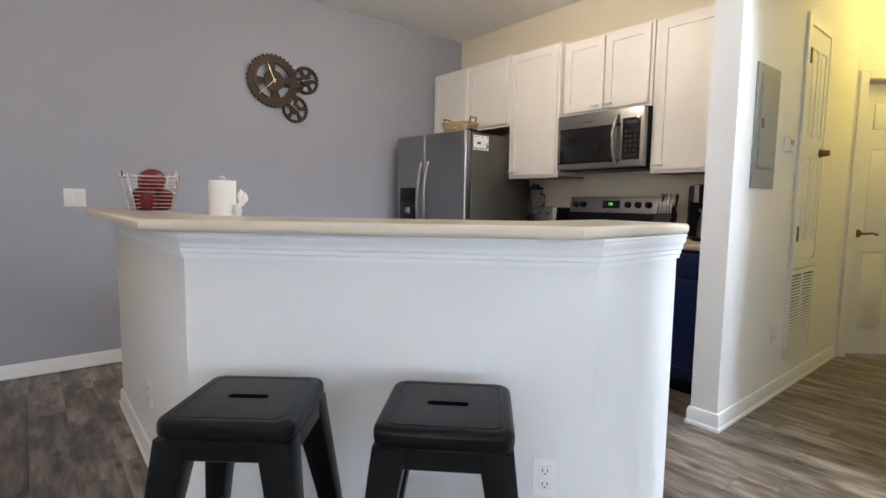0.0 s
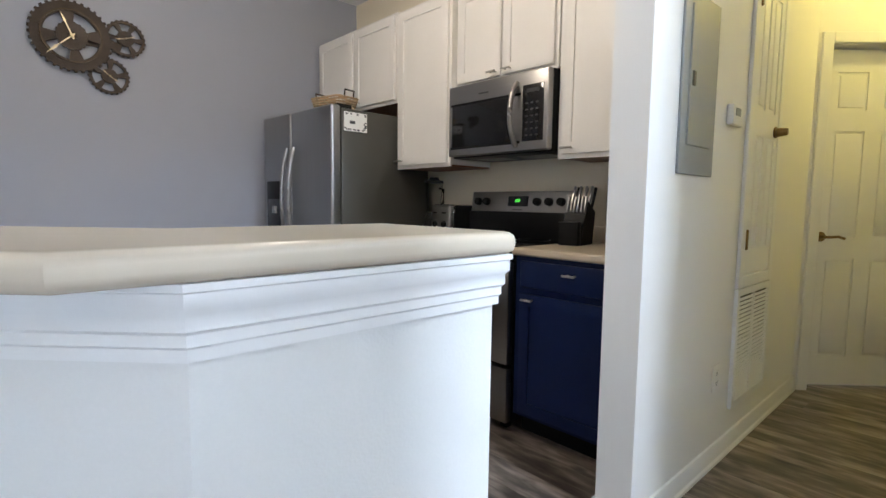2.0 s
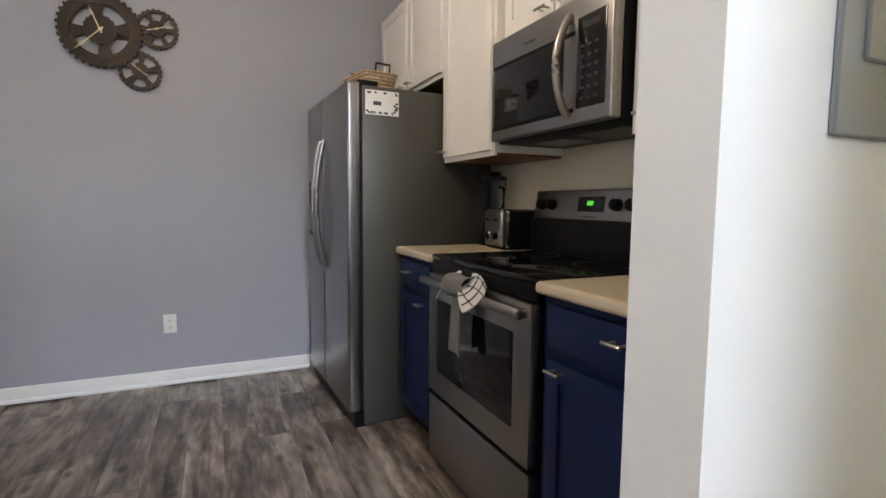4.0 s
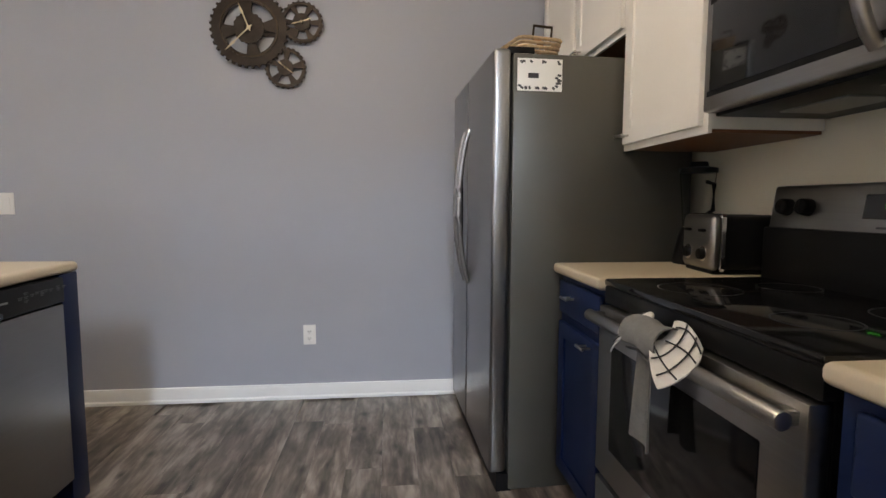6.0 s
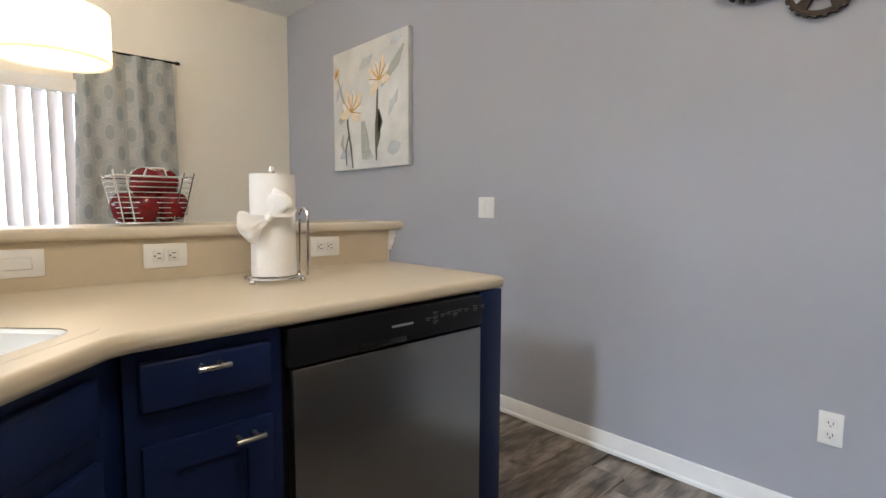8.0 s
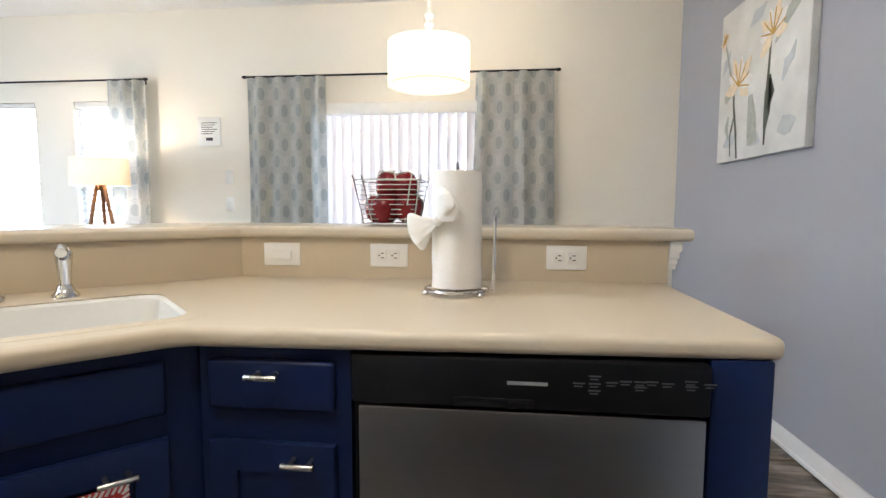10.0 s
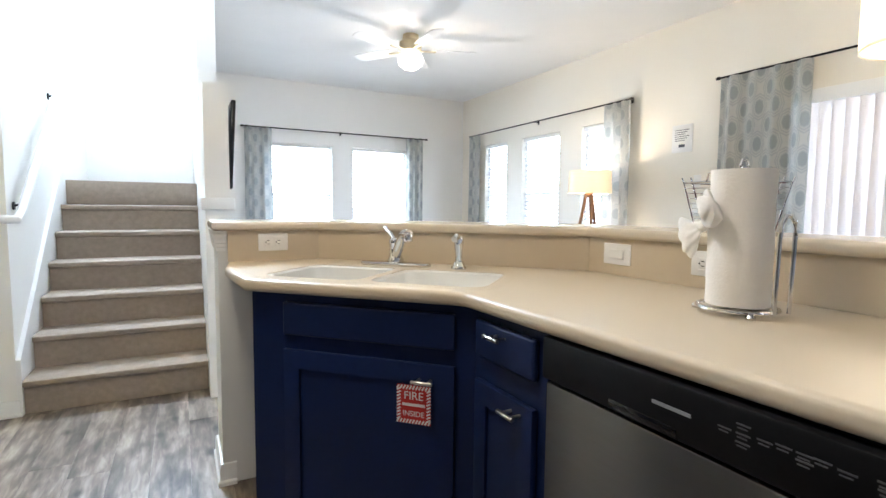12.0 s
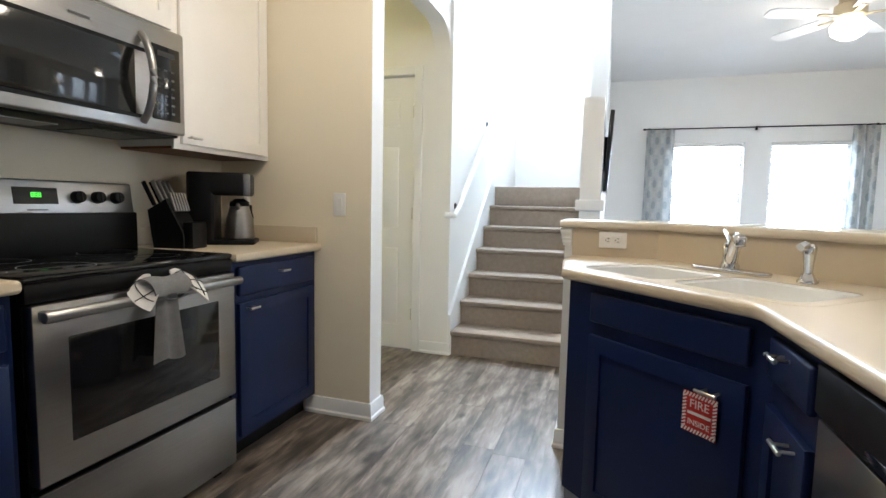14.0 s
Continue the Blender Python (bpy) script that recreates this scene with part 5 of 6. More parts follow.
kb_ = thing("knife_block", "black knife block with steel-handled knives", "knife block", 3.83, 2.10, tz, -80)
prof = [(-0.07, 0.0), (0.075, 0.0), (0.075, 0.07), (-0.005, 0.215), (-0.095, 0.165), (-0.085, 0.10)]
blk = moved(prism(prof, -0.055, 0.055, 0.003, (), 1), Matrix(((0, 0, 1, 0), (-1, 0, 0, 0), (0, 1, 0, 0), (0, 0, 0, 1))))
part("block", blk, BLACKPL, kb_)
part("front_step", bx(-0.05, 0.05, -0.115, -0.07, 0.0, 0.115, 0.004), BLACKPL, kb_)
for row_, (yy, zz, n_, ln) in enumerate(((0.065, 0.185, 3, 0.115), (0.028, 0.203, 4, 0.10), (-0.03, 0.16, 6, 0.085))):
    for k in range(n_):
        x = (k - (n_ - 1) / 2) * (0.09 / max(n_ - 1, 1))
        tip = Vector((0, 0.48, 0.877))
        p = Vector((x, yy, zz))
        kn = part("knife_handle", moved(bx(-0.006, 0.006, -0.009, 0.009, 0, ln, 0.004, 2), Matrix.Translation(p) @ pose(0, 0, 0, -27 if row_ < 2 else -18)), BLACKPL if row_ == 0 else STEEL, kb_)

cm = thing("coffee_maker", "black drip coffee maker with a steel thermal carafe", "coffee maker", 3.81, 1.81, tz, -58)
part("tower", bx(-0.10, 0.10, 0.04, 0.16, 0.0, 0.345, 0.014, 3), BLACKPL, cm)
part("base", bx(-0.10, 0.10, -0.14, 0.08, 0.0, 0.022, 0.006), BLACKPL, cm)
part("brew_head", bx(-0.10, 0.10, -0.12, 0.08, 0.235, 0.345, 0.016, 3), BLACKPL, cm)
part("steel_stripe", bx(-0.102, -0.075, -0.121, -0.09, 0.236, 0.34, 0.004), STEEL, cm)
cf = part("carafe", lathe([(0, 0.023), (0.066, 0.023), (0.070, 0.035), (0.064, 0.12), (0.050, 0.165), (0.045, 0.185), (0, 0.185)], 28, (0.0, -0.06, 0)), STEEL, cm, "steel thermal carafe")
part("carafe_lid", lathe([(0, 0.185), (0.046, 0.185), (0.046, 0.205), (0.02, 0.222), (0, 0.222)], 24, (0.0, -0.06, 0)), BLACKPL, cf)
part("carafe_handle", tube([(0.045, -0.08, 0.19), (0.09, -0.10, 0.185), (0.105, -0.105, 0.13), (0.085, -0.095, 0.07), (0.062, -0.085, 0.06)], 0.009, 8), BLACKPL, cf)
part("carafe_spout", cyl((-0.042, -0.06, 0.175), (-0.062, -0.06, 0.195), 0.012, 0.009, 10), STEEL, cf)

# towels over the oven handle
def cloth(name, us, vs, fn, material, parent, thick=0.004):
    bm = bmesh.new()
    g = [[bm.verts.new(fn(u / us, v / vs)) for v in range(vs + 1)] for u in range(us + 1)]
    for i in range(us):
        for j in range(vs):
            bm.faces.new((g[i][j], g[i + 1][j], g[i + 1][j + 1], g[i][j + 1]))
    bmesh.ops.recalc_face_normals(bm, faces=bm.faces)
    bmesh.ops.solidify(bm, geom=bm.faces[:], thickness=thick)
    return part(name, bm, material, parent)


HX, HZ = RX - 0.055, 0.805
tw = thing("kitchen_towel", "grey towel knotted round a white checked towel on the oven handle", "kitchen towel", HX, 2.555, HZ)


def hang(u, v):
    # falls in front of the oven door, gathered at the top
    w = 0.035 + 0.020 * v
    y = (u - 0.5) * 2 * w + 0.03
    return (-0.022 - 0.010 * math.cos(u * 9) * (0.4 + 0.6 * v) - 0.006 * v, y, 0.015 - 0.225 * v - 0.008 * math.sin(u * 7))


cloth("hanging_end", 12, 10, hang, TOWELG, tw)


def wrap(u, v):
    a = radians(200 - 330 * v)
    r = 0.034 + 0.003 * math.sin(u * 8 + v * 5)
    return (r * math.cos(a) * 1.25 - 0.004, (u - 0.5) * 0.15 + 0.02 + 0.015 * math.sin(v * 3), r * math.sin(a) * 1.25 + 0.022)


cloth("wrapped_band", 10, 18, wrap, TOWELG, tw)


def flare(sgn, base, length, wid):
    def fn(u, v):
        y = base + sgn * length * u
        s = (0.55 + 0.45 * math.sin(u * 1.7)) * wid
        x = (v - 0.5) * 2 * s
        return (x * 0.62 - 0.012 - 0.007 * math.sin(v * 6 + u * 2), y - sgn * 0.030 * (2 * v - 1) ** 2 * u, 0.046 + x * 0.52 + 0.009 * math.cos(v * 6 + u * 3) - 0.035 * u * u)
    return fn


CHECK = mat("dark_check_thread", (0.035, 0.035, 0.04), 0.95)
wt = cloth("checked_flare", 12, 16, flare(-1, -0.02, 0.115, 0.074), TOWELW, tw)
cloth("checked_flare", 8, 12, flare(1, 0.06, 0.095, 0.062), TOWELW, tw)
ff = flare(-1, -0.02, 0.115, 0.074)
for vv in (0.22, 0.5, 0.78):
    part("woven_line", tube([Vector(ff(u / 12, vv)) + Vector((-0.002, 0, 0.003)) for u in range(2, 13)], 0.0018, 5), CHECK, wt)
f2 = flare(1, 0.06, 0.095, 0.062)
for vv in (0.3, 0.7):
    part("woven_line", tube([Vector(f2(u / 12, vv)) + Vector((-0.003, 0, 0.004)) for u in range(2, 13)], 0.0018, 5), CHECK, wt)
part("woven_line", tube([Vector(f2(0.7, v / 16)) + Vector((-0.003, 0, 0.004)) for v in range(1, 16)], 0.0018, 5), CHECK, wt)
for uu in (0.45, 0.78):
    part("woven_line", tube([Vector(ff(uu, v / 16)) + Vector((-0.002, 0, 0.003)) for v in range(1, 16)], 0.0018, 5), CHECK, wt)

# basket on the fridge
wb = thing("wicker_snack_basket", "small wicker basket of wrapped snacks on the fridge", "basket", 3.39, 3.69, FH - 0.013, 12)
for k in range(7):
    f = k / 6
    part("woven_band", tube([(*p, 0.006 + 0.095 * f) for p in rrect(-0.075 - 0.02 * f, 0.075 + 0.02 * f, -0.11 - 0.025 * f, 0.11 + 0.025 * f, 0.03, 3)], 0.0072, 6, True), WICKER, wb)
part("base", prism(rrect(-0.075, 0.075, -0.11, 0.11, 0.03, 3), 0.0, 0.010), WICKER, wb)
for s in (-1, 1):
    part("handle", tube([(-0.04, s * 0.13, 0.095), (-0.04, s * 0.138, 0.145), (0.04, s * 0.138, 0.145), (0.04, s * 0.13, 0.095)], 0.006, 6), BRONZE, wb)
random.seed(3)
for k in range(9):
    s = bmesh.new()
    bmesh.ops.create_icosphere(s, subdivisions=2, radius=0.032)
    bmesh.ops.scale(s, vec=(1, 1.2, 0.75), verts=s.verts)
    sn = thing("wrapped_snack", "small wrapped snack in the wicker basket", "snack", 0, 0, 0, 0, "snacks in the basket")
    sn.matrix_basis = wb.matrix_basis @ pose(random.uniform(-0.045, 0.045), -0.08 + 0.02 * k, 0.072 + 0.026 * (k % 2), random.uniform(-20, 20), 0, random.uniform(0, 90))
    part("wrapper", s, BREAD if k % 3 else PAPER, sn)

# ---- stairs ----
stairs = tagged(thing("stairs", "beige carpeted stairs up to a landing", "stairs"), kind="structure")
RISE, RUN = 0.187, 0.236
for k in range(6):
    y1 = 0.33 - RUN * k
    z1 = RISE * (k + 1)
    nose = [(y1 - RUN - 0.03, z1), (y1 - 0.012, z1), (y1 - 0.003, z1 - 0.006), (y1, z1 - 0.018), (y1 - 0.004, z1 - 0.032), (y1 - 0.028, z1 - 0.042), (y1 - 0.030, z1 - RISE - (0 if k else 0)), (y1 - RUN - 0.03, z1 - RISE)]
    part("step", moved(prism(nose, 2.203, 3.095), Matrix(((0, 0, 1, 0), (1, 0, 0, 0), (0, 1, 0, 0), (0, 0, 0, 1)))), CARPET, stairs)
yl = 0.33 - RUN * 6
part("landing", bx(2.203, 3.118, -2.298, yl, 6 * RISE + 0.002, 7 * RISE, 0.010), CARPET, stairs)
sk = [(0.318, 0.0), (0.318, 0.30), (yl + 0.02, 7 * RISE + 0.17), (yl - 0.06, 7 * RISE + 0.12), (yl - 0.06, 1.0), (0.0, 0.0)]
setting("trim_stair_skirt", moved(prism(sk, 3.098, 3.1205), Matrix(((0, 0, 1, 0), (1, 0, 0, 0), (0, 1, 0, 0), (0, 0, 0, 1)))), TRIM, "white stair skirt board", "trim", False)
hr = thing("stair_handrail", "white wooden handrail on dark brackets along the stairs", "handrail", 3.055, 0, 0)
rp = [(0.065, 0.43, 1.045), (0.0, 0.42, 1.045), (0, 0.33, 1.085), (0, -1.0, 1.085 + 1.33 * 0.79)]
part("rail", tube(rp, 0.022, 12), TRIM, hr)
for y in (0.20, -0.75):
    z = 1.085 + (0.33 - y) * 0.79
    part("bracket", join(tube([(0, y, z - 0.02), (0.01, y, z - 0.06), (0.062, y, z - 0.075)], 0.006, 8), cyl((0.058, y, z - 0.075), (0.065, y, z - 0.075), 0.022, n=14)), BLACKMETAL, hr, "dark metal bracket")

# ---- television on the stair wall ----
tv = thing("television", "black flat television tilted on a wall bracket", "television", 2.038, -0.14, 1.50, 0)
part("screen", moved(bx(-0.016, 0.012, -0.42, 0.42, -0.27, 0.27, 0.006), pose(0, 0, 0, 0, -3, 0)), BLACKGLOSS, tv)
part("bracket", join(bx(0.01, 0.031, -0.06, 0.06, -0.05, 0.05, 0.004), bx(0.01, 0.03, -0.2, 0.2, -0.12, 0.12, 0.004)), BLACKMETAL, tv)

# ---- windows, blinds, curtains ----
def curtain_material():
    m = bpy.data.materials.new("patterned_curtain")
    m.use_nodes = True
    n, l = m.node_tree.nodes, m.node_tree.links
    b = n["Principled BSDF"]
    b.inputs["Roughness"].default_value = 0.9
    co = n.new("ShaderNodeUVMap")
    sp_ = n.new("ShaderNodeSeparateXYZ")
    l.new(co.outputs[0], sp_.inputs[0])

    def op(kind, a, c):
        q = n.new("ShaderNodeMath")
        q.operation = kind
        for k, v in enumerate((a, c)):
            if isinstance(v, (int, float)):
                q.inputs[k].default_value = v
            else:
                l.new(v, q.inputs[k])
        return q.outputs[0]

    uu, vv = op("DIVIDE", sp_.outputs[0], 0.24), op("DIVIDE", sp_.outputs[1], 0.27)
    legs = [op("ABSOLUTE", op("SUBTRACT", op("FRACT", op(k, uu, vv), 0), 0.5), 0) for k in ("ADD", "SUBTRACT")]
    cell = op("ADD", op("MULTIPLY", op("MAXIMUM", *legs), 0.45), op("MULTIPLY", op("ADD", *legs), 0.55 / 2 * 1.35))
    r = n.new("ShaderNodeValToRGB")
    e = r.color_ramp.elements
    blue, ground, line = (0.365, 0.385, 0.388, 1), (0.45, 0.47, 0.46, 1), (0.56, 0.56, 0.53, 1)
    e[0].position, e[0].color = 0.0, blue
    e[1].position, e[1].color = 0.46, line
    for p, c in ((0.215, blue), (0.235, ground), (0.26, ground), (0.275, line), (0.295, line), (0.31, ground), (0.35, ground), (0.365, line), (0.385, line), (0.40, ground), (0.43, ground)):
        x = e.new(p)
        x.color = c
    l.new(cell, r.inputs[0])
    l.new(r.outputs[0], b.inputs["Base Color"])
    no = n.new("ShaderNodeTexNoise")
    no.inputs["Scale"].default_value = 300
    bp = n.new("ShaderNodeBump")
    bp.inputs["Strength"].default_value, bp.inputs["Distance"].default_value = 0.3, 0.001
    l.new(no.outputs["Fac"], bp.inputs["Height"])
    l.new(bp.outputs[0], b.inputs["Normal"])
    return translucent(m, 0.34)


CURT = curtain_material()


def curtain(m, w0, w1, h, folds, label, seed):
    """A pleated hanging in the x-z plane, top at the origin; w0 at the top, w1 at the foot."""
    ob = new("curtain")
    ob.matrix_basis = m
    tagged(ob, label, "curtain", "patterned curtains")
    bm = bmesh.new()
    uv = bm.loops.layers.uv.new("UVMap")
    nu, nv = folds * 8, 14
    full = w0 * 1.9
    g = []
    for i in range(nu + 1):
        col = []
        for j in range(nv + 1):
            u, v = i / nu, j / nv
            w = w0 + (w1 - w0) * v ** 1.5
            amp = 0.030 * (0.75 + 0.35 * math.sin(i * 0.31 + seed))
            x = (u - 0.5) * w + 0.010 * math.sin(v * 4 + seed + i * 0.2) * v
            y = amp * math.sin(u * folds * 2 * math.pi + seed + 0.4 * math.sin(v * 3 + seed)) - 0.01 * v
            col.append((bm.verts.new((x, y, -h * v)), (u * full, -h * v)))
        g.append(col)
    for i in range(nu):
        for j in range(nv):
            q = (g[i][j], g[i + 1][j], g[i + 1][j + 1], g[i][j + 1])
            f = bm.faces.new([a[0] for a in q])
            for lp, a in zip(f.loops, q):
                lp[uv].uv = a[1]
    bmesh.ops.recalc_face_normals(bm, faces=bm.faces)
    part("cloth", bm, CURT, ob)
    return ob


def rod(m, length, label):
    ob = new("curtain_rod")
    ob.matrix_basis = m
    tagged(ob, label, "curtain rod")
    part("pole", cyl((-length / 2, 0, 0), (length / 2, 0, 0), 0.008, n=10), BLACKMETAL, ob)
    for s in (-1, 1):
        part("finial", cyl((s * length / 2, 0, 0), (s * (length / 2 + 0.03), 0, 0), 0.014, 0.010, 12, 0.003), BLACKMETAL, ob)
    for x in (-length / 2 + 0.05, 0, length / 2 - 0.05):
        part("bracket", join(cyl((x, 0, 0), (x, 0.08, 0), 0.005, n=8), bx(x - 0.012, x + 0.012, 0.076, 0.084, -0.025, 0.025)), BLACKMETAL, ob)
    return ob


def window(idx, m, w, h, lower=0.0, slats=True):
    """Frame, glass and blind in the x-z plane; the opening's foot corner is the origin, the room is to -y."""
    ob = new("window_%d" % idx)
    ob.matrix_basis = m
    tagged(ob, "white framed window with horizontal blind, bright daylight outside", "window", kind="structure")
    fr_ = join(bx(0, 0.035, 0.06, 0.11, 0, h), bx(w - 0.035, w, 0.06, 0.11, 0, h), bx(0.035, w - 0.035, 0.06, 0.11, 0, 0.035), bx(0.035, w - 0.035, 0.06, 0.11, h - 0.035, h), bx(0.035, w - 0.035, 0.065, 0.105, h * 0.5 - 0.018, h * 0.5 + 0.018))
    part("window_frame", fr_, TRIM, ob)
    for z0, z1 in ((0.035, h * 0.5 - 0.018), (h * 0.5 + 0.018, h - 0.035)):
        g = part("pane", bx(0.035, w - 0.035, 0.083, 0.087, z0, z1), PANE, ob)
        g.visible_shadow = False
    part("window_sill", bx(-0.02, w + 0.02, -0.03, 0.06, -0.025, 0.0, 0.004), TRIM, ob)
    if slats:
        part("head_rail", bx(0.012, w - 0.012, 0.005, 0.045, h - 0.045, h - 0.004, 0.003), WHITEPL, ob)
        me = None
        n_ = int((h - 0.06) / 0.046)
        for k in range(n_):
            z = h - 0.065 - k * 0.046
            if me is None:
                me = bpy.data.meshes.new("slat")
                b = moved(bx(0.014, w - 0.014, -0.0225, 0.0225, -0.0012, 0.0012), pose(0, 0, 0, 24))
                b.to_mesh(me)
                b.free()
                me.materials.append(BLIND)
            s = new("slat", me)
            s.parent = ob
            s.location = (0, 0.027, z)
    return ob


i = 0
for u0, u1, z0, z1 in WWIN:
    i += 1
    window(i, pose(W, u0, z0, 0, 0, 90), u1 - u0, z1 - z0)
for u0, u1, z0, z1 in SWIN:
    i += 1
    window(i, pose(u1, S, z0, 0, 0, 180), u1 - u0, z1 - z0)
# unseen high stair window, added to hold the stairwell light
window(6, pose(3.0, -2.30, 3.5, 0, 0, 180), 0.7, 1.1, slats=False)
# patio door with vertical blind
pd = tagged(thing("door_patio", "white sliding patio door behind a vertical blind", "door", W, PATIO[0], 0, 90), kind="structure")
pw_ = PATIO[1] - PATIO[0]
part("frame", join(bx(0, 0.05, 0.05, 0.12, 0, 1.945), bx(pw_ - 0.05, pw_, 0.05, 0.12, 0, 1.945), bx(0.05, pw_ - 0.05, 0.05, 0.12, 1.895, 1.945), bx(0.05, pw_ - 0.05, 0.05, 0.12, 0, 0.05), bx(pw_ / 2 - 0.035, pw_ / 2 + 0.035, 0.05, 0.12, 0.05, 1.895)), TRIM, pd)
for a, b in ((0.05, pw_ / 2 - 0.035), (pw_ / 2 + 0.035, pw_ - 0.05)):
    part("pane", bx(a, b, 0.085, 0.090, 0.05, 1.895), PANE, pd).visible_shadow = False
vb = thing("vertical_blind", "white vertical blind drawn over the patio door", "blind", W, PATIO[0], 0, 90)
part("head_rail", bx(-0.04, pw_ + 0.04, -0.075, -0.005, 1.86, 1.95, 0.006), WHITEPL, vb)
VANE = translucent(mat("pinkish_vinyl_vane", (0.80, 0.75, 0.73), 0.5, vary=0.02, scale=10), 0.10)
vane = bpy.data.meshes.new("vane")
b = moved(bx(-0.043, 0.043, -0.0012, 0.0012, 0.03, 1.86), pose(0, 0, 0, 0, 0, 40))
b.to_mesh(vane)
b.free()
vane.materials.append(VANE)
for k in range(17):
    v = new("vane", vane)
    v.parent = vb
    v.location = (0.02 + k * 0.0775, -0.042, 0)

# rods and hangings
rod(pose(W + 0.09, wy(2.305), 2.166, 0, 0, 90), 2.48, "thin dark curtain rod over the patio door")
curtain(pose(W + 0.09, wy(1.42), 2.161, 0, 0, 90), 0.66, 0.68, 2.08, 4, "grey and cream lattice patterned curtain beside the patio door", 0.3)
curtain(pose(W + 0.09, wy(3.21), 2.161, 0, 0, 90), 0.60, 0.74, 2.08, 4, "grey and cream lattice patterned curtain drawn wide at the patio door", 1.7)
rod(pose(W + 0.09, wy(-1.24), 2.171, 0, 0, 90), 2.98, "thin dark curtain rod over three living room windows")
curtain(pose(W + 0.09, wy(-2.58), 2.166, 0, 0, 90), 0.26, 0.30, 2.05, 3, "grey blue curtain gathered by the corner window", 2.2)
curtain(pose(W + 0.09, wy(0.06), 2.166, 0, 0, 90), 0.34, 0.38, 2.05, 3, "grey curtain gathered behind the floor lamp", 3.1)
rod(pose(0.37, S + 0.09, 2.12, 0, 0, 180), 2.50, "thin dark curtain rod over two south windows")
curtain(pose(1.44, S + 0.09, 2.115, 0, 0, 180), 0.33, 0.36, 2.02, 3, "grey blue curtain gathered at the south windows", 0.9)
curtain(pose(-0.70, S + 0.09, 2.115, 0, 0, 180), 0.26, 0.28, 2.02, 3, "grey blue curtain gathered at the south windows", 4.0)

# ---- lamps of the living and dining area ----
kd = thing("kitchen_ceiling_light", "lit white glass dome light on the kitchen ceiling", "ceiling light", 2.50, 2.60, 0)
part("rim", lathe([(0, H), (0.185, H), (0.185, H - 0.03), (0.165, H - 0.03), (0, H - 0.02)], 32), NICKEL, kd)
part("dome", lathe([(0.165, H - 0.03), (0.158, H - 0.07), (0.12, H - 0.105), (0.06, H - 0.125), (0, H - 0.13)], 32), LIT, kd)

pn = thing("pendant_lamp", "white drum pendant lamp lit over the dining place", "pendant lamp", -0.40, 2.69, 0)
part("shade", lathe([(0.232, 1.805), (0.232, 2.045), (0.229, 2.045), (0.229, 1.805)], 40), SHADE, pn, "white fabric drum shade")
part("diffuser", lathe([(0, 1.812), (0.226, 1.812), (0.226, 1.818), (0, 1.818)], 40), SHADE, pn)
part("stem", lathe([(0, 2.03), (0.035, 2.03), (0.035, 2.055), (0.016, 2.075), (0.030, 2.10), (0.012, 2.125), (0.024, 2.15), (0.012, 2.175), (0.024, 2.20), (0.010, 2.225), (0.010, 2.72), (0.06, 2.735), (0.06, H), (0, H)], 20), TRIM, pn)
part("finial", lathe([(0, 1.795), (0.008, 1.80), (0.008, 1.812), (0, 1.812)], 10), NICKEL, pn)
part("spider", join(cyl((-0.23, 0, 2.035), (0.23, 0, 2.035), 0.003, n=6), cyl((0, -0.23, 2.035), (0, 0.23, 2.035), 0.003, n=6)), NICKEL, pn)

fn = thing("ceiling_fan", "white five-blade ceiling fan with a lit glass bowl", "ceiling fan", 0.354, -0.851, 0, 17)
part("motor", lathe([(0, H), (0.075, H), (0.078, 2.70), (0.105, 2.68), (0.105, 2.60), (0.085, 2.58), (0.05, 2.57), (0, 2.57)], 28), GOLD, fn, "warm brass-white motor housing")
for k in range(5):
    m = pose(0, 0, 0, 0, 0, 72 * k)
    bl_ = part("blade", moved(prism([(0.20, -0.055), (0.30, -0.066), (0.58, -0.070), (0.625, -0.045), (0.63, 0.0), (0.625, 0.045), (0.58, 0.070), (0.30, 0.066), (0.20, 0.055)], 2.612, 2.620, 0.002, (), 1), m @ Matrix.Translation((0, 0, 2.616)) @ pose(0, 0, 0, 10) @ Matrix.Translation((0, 0, -2.616))), TRIM, fn)
    part("blade_arm", moved(bx(0.09, 0.24, -0.018, 0.018, 2.600, 2.610, 0.003), m), GOLD, bl_)
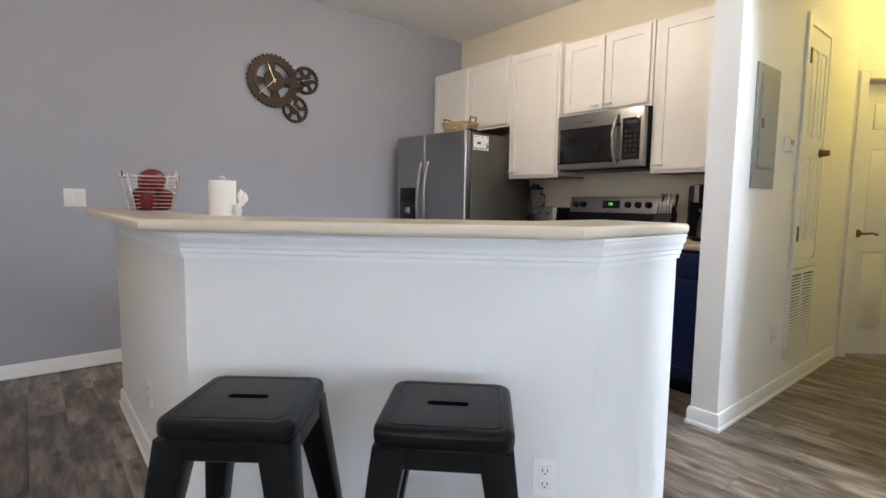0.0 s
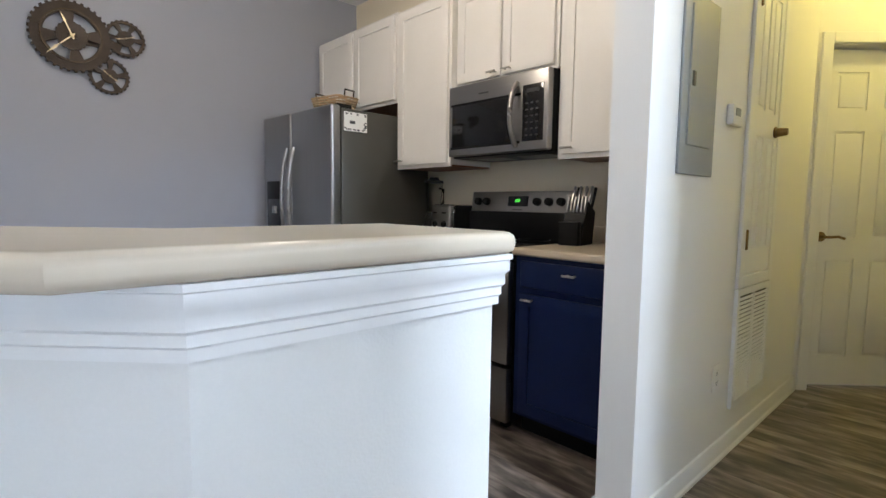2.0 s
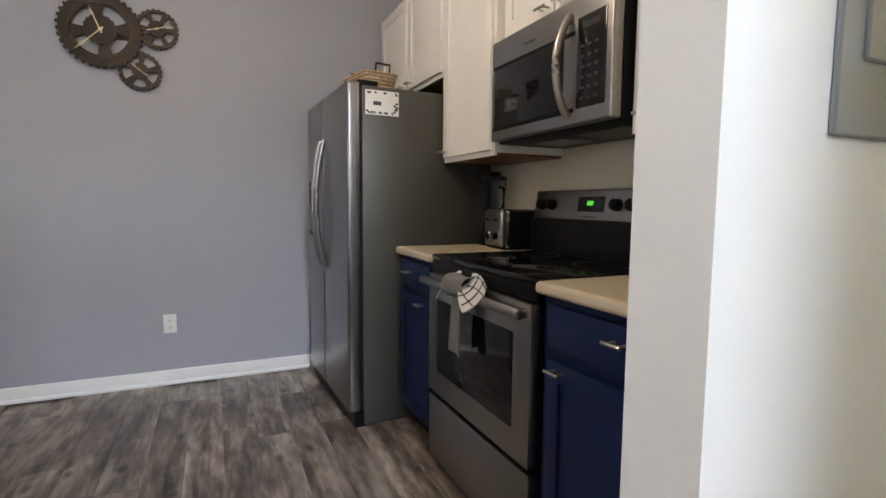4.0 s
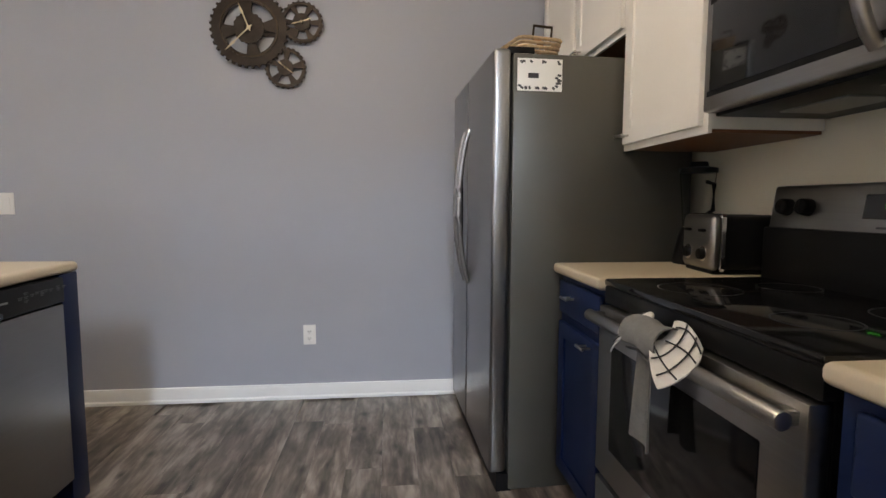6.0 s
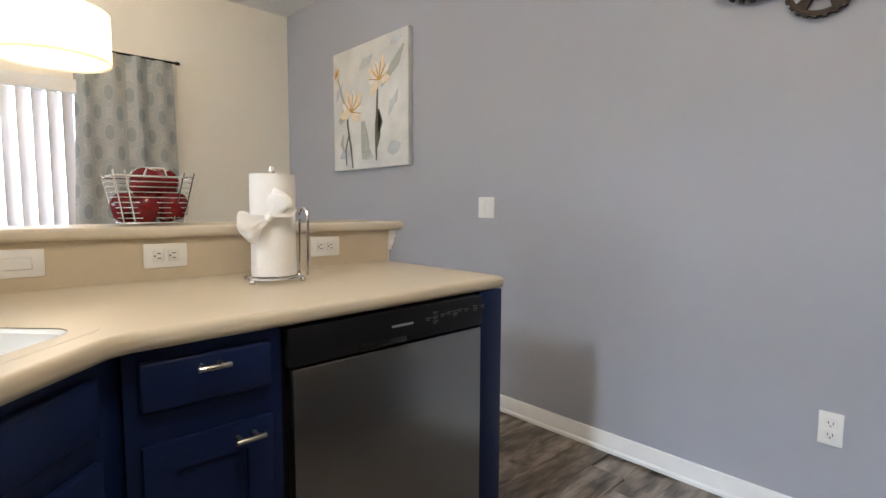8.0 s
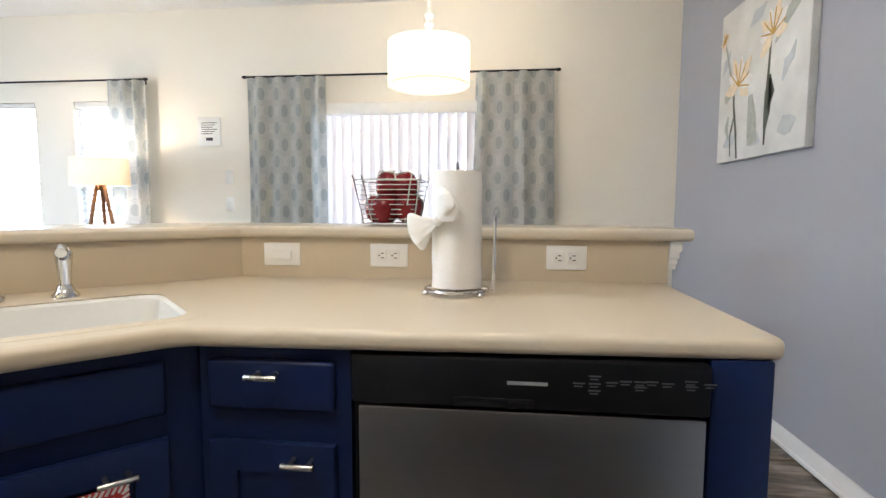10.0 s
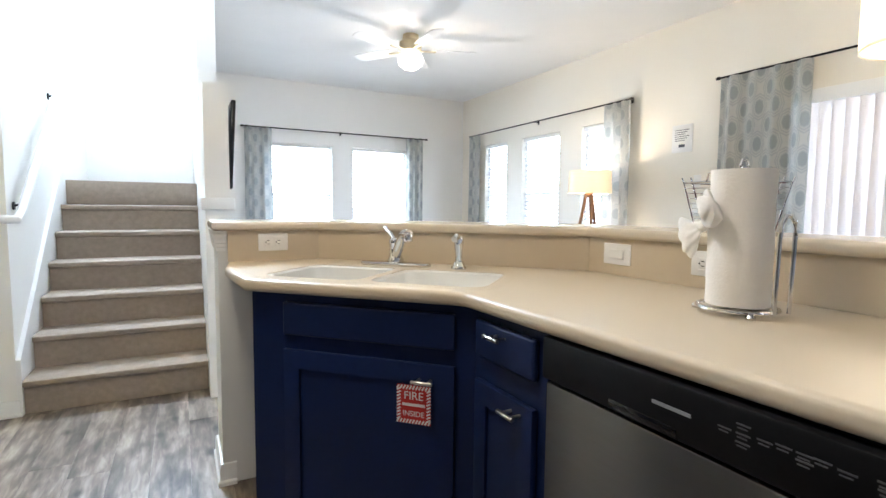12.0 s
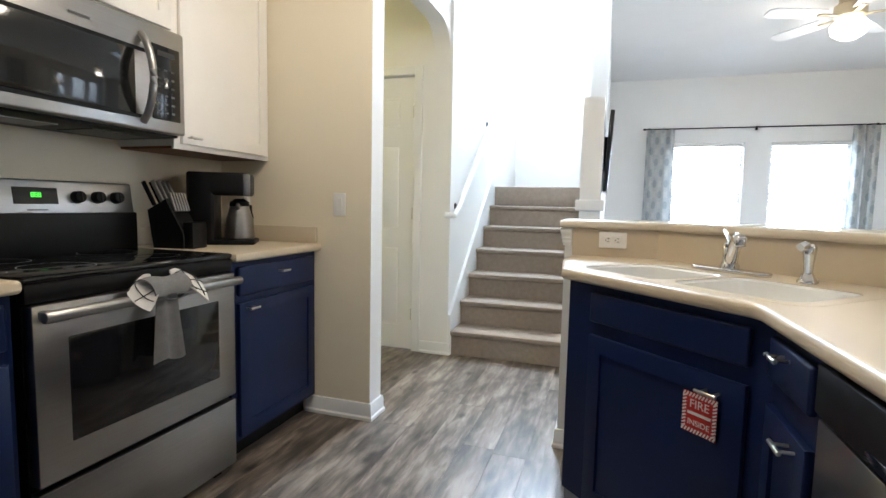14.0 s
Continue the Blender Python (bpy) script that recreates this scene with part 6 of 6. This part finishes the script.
part("light_bowl", lathe([(0.10, 2.565), (0.125, 2.53), (0.11, 2.475), (0.06, 2.44), (0, 2.432)], 28), LIT, fn, "lit glass bowl")

fl = thing("floor_lamp", "lit floor lamp with drum shade on wooden tripod legs", "floor lamp", -1.16, -0.02, 0)
part("shade", lathe([(0.205, 1.28), (0.195, 1.49), (0.192, 1.49), (0.202, 1.28)], 36), SHADE, fl, "cream drum shade")
part("lit_bulb", lathe([(0, 1.33), (0.02, 1.34), (0.032, 1.37), (0.025, 1.40), (0, 1.41)], 14), LIT, fl)
TEAK = mat("teak_leg_wood", (0.30, 0.13, 0.045), 0.5, vary=0.25, scale=12, stretch=(6, 6, 1))
for k in range(3):
    a = radians(90 + 120 * k)
    part("leg", cyl((0.26 * math.cos(a), 0.26 * math.sin(a), 0), (0.03 * math.cos(a), 0.03 * math.sin(a), 1.28), 0.012, 0.016, 10), TEAK, fl)
part("hub", cyl((0, 0, 1.24), (0, 0, 1.33), 0.03, n=14, bev=0.004), TEAK, fl)

nb = thing("wall_notice", "white printed notice hung beside the windows", "notice", W, wy(0.72), 1.748, 90)
part("sheet", bx(-0.10, 0.10, -0.008, 0, -0.118, 0.118, 0.002), WHITEPL, nb)
for k in range(6):
    part("printed_mark", bx(-0.07, 0.07 - 0.02 * (k % 3), -0.0092, -0.0078, 0.07 - k * 0.018, 0.076 - k * 0.018), PALEINK, nb)
part("printed_block", bx(-0.03, 0.03, -0.0092, -0.0078, -0.075, -0.05), INK, nb)

# ---- floor planks, the nearest last ----
random.seed(11)
for i in range(44):
    x = -0.42 + (i + 0.5) * pw
    y = 0.2 + random.uniform(-1.0, 0.0)
    while y < N + 0.1:
        ok = y - pl / 2 < N and (x < 4.1 or (y - pl / 2 < 1.5 and y + pl / 2 > 0.3 and x < 6.2))
        if ok:
            o = new("floor_board", plank_me)
            cut = max(y + pl / 2 - N - 0.06, 0.0)
            o.location = (x, y - cut / 2, 0)
            o.scale = (1, 1 - cut / pl, 1)
            o.parent = sub
        y += pl
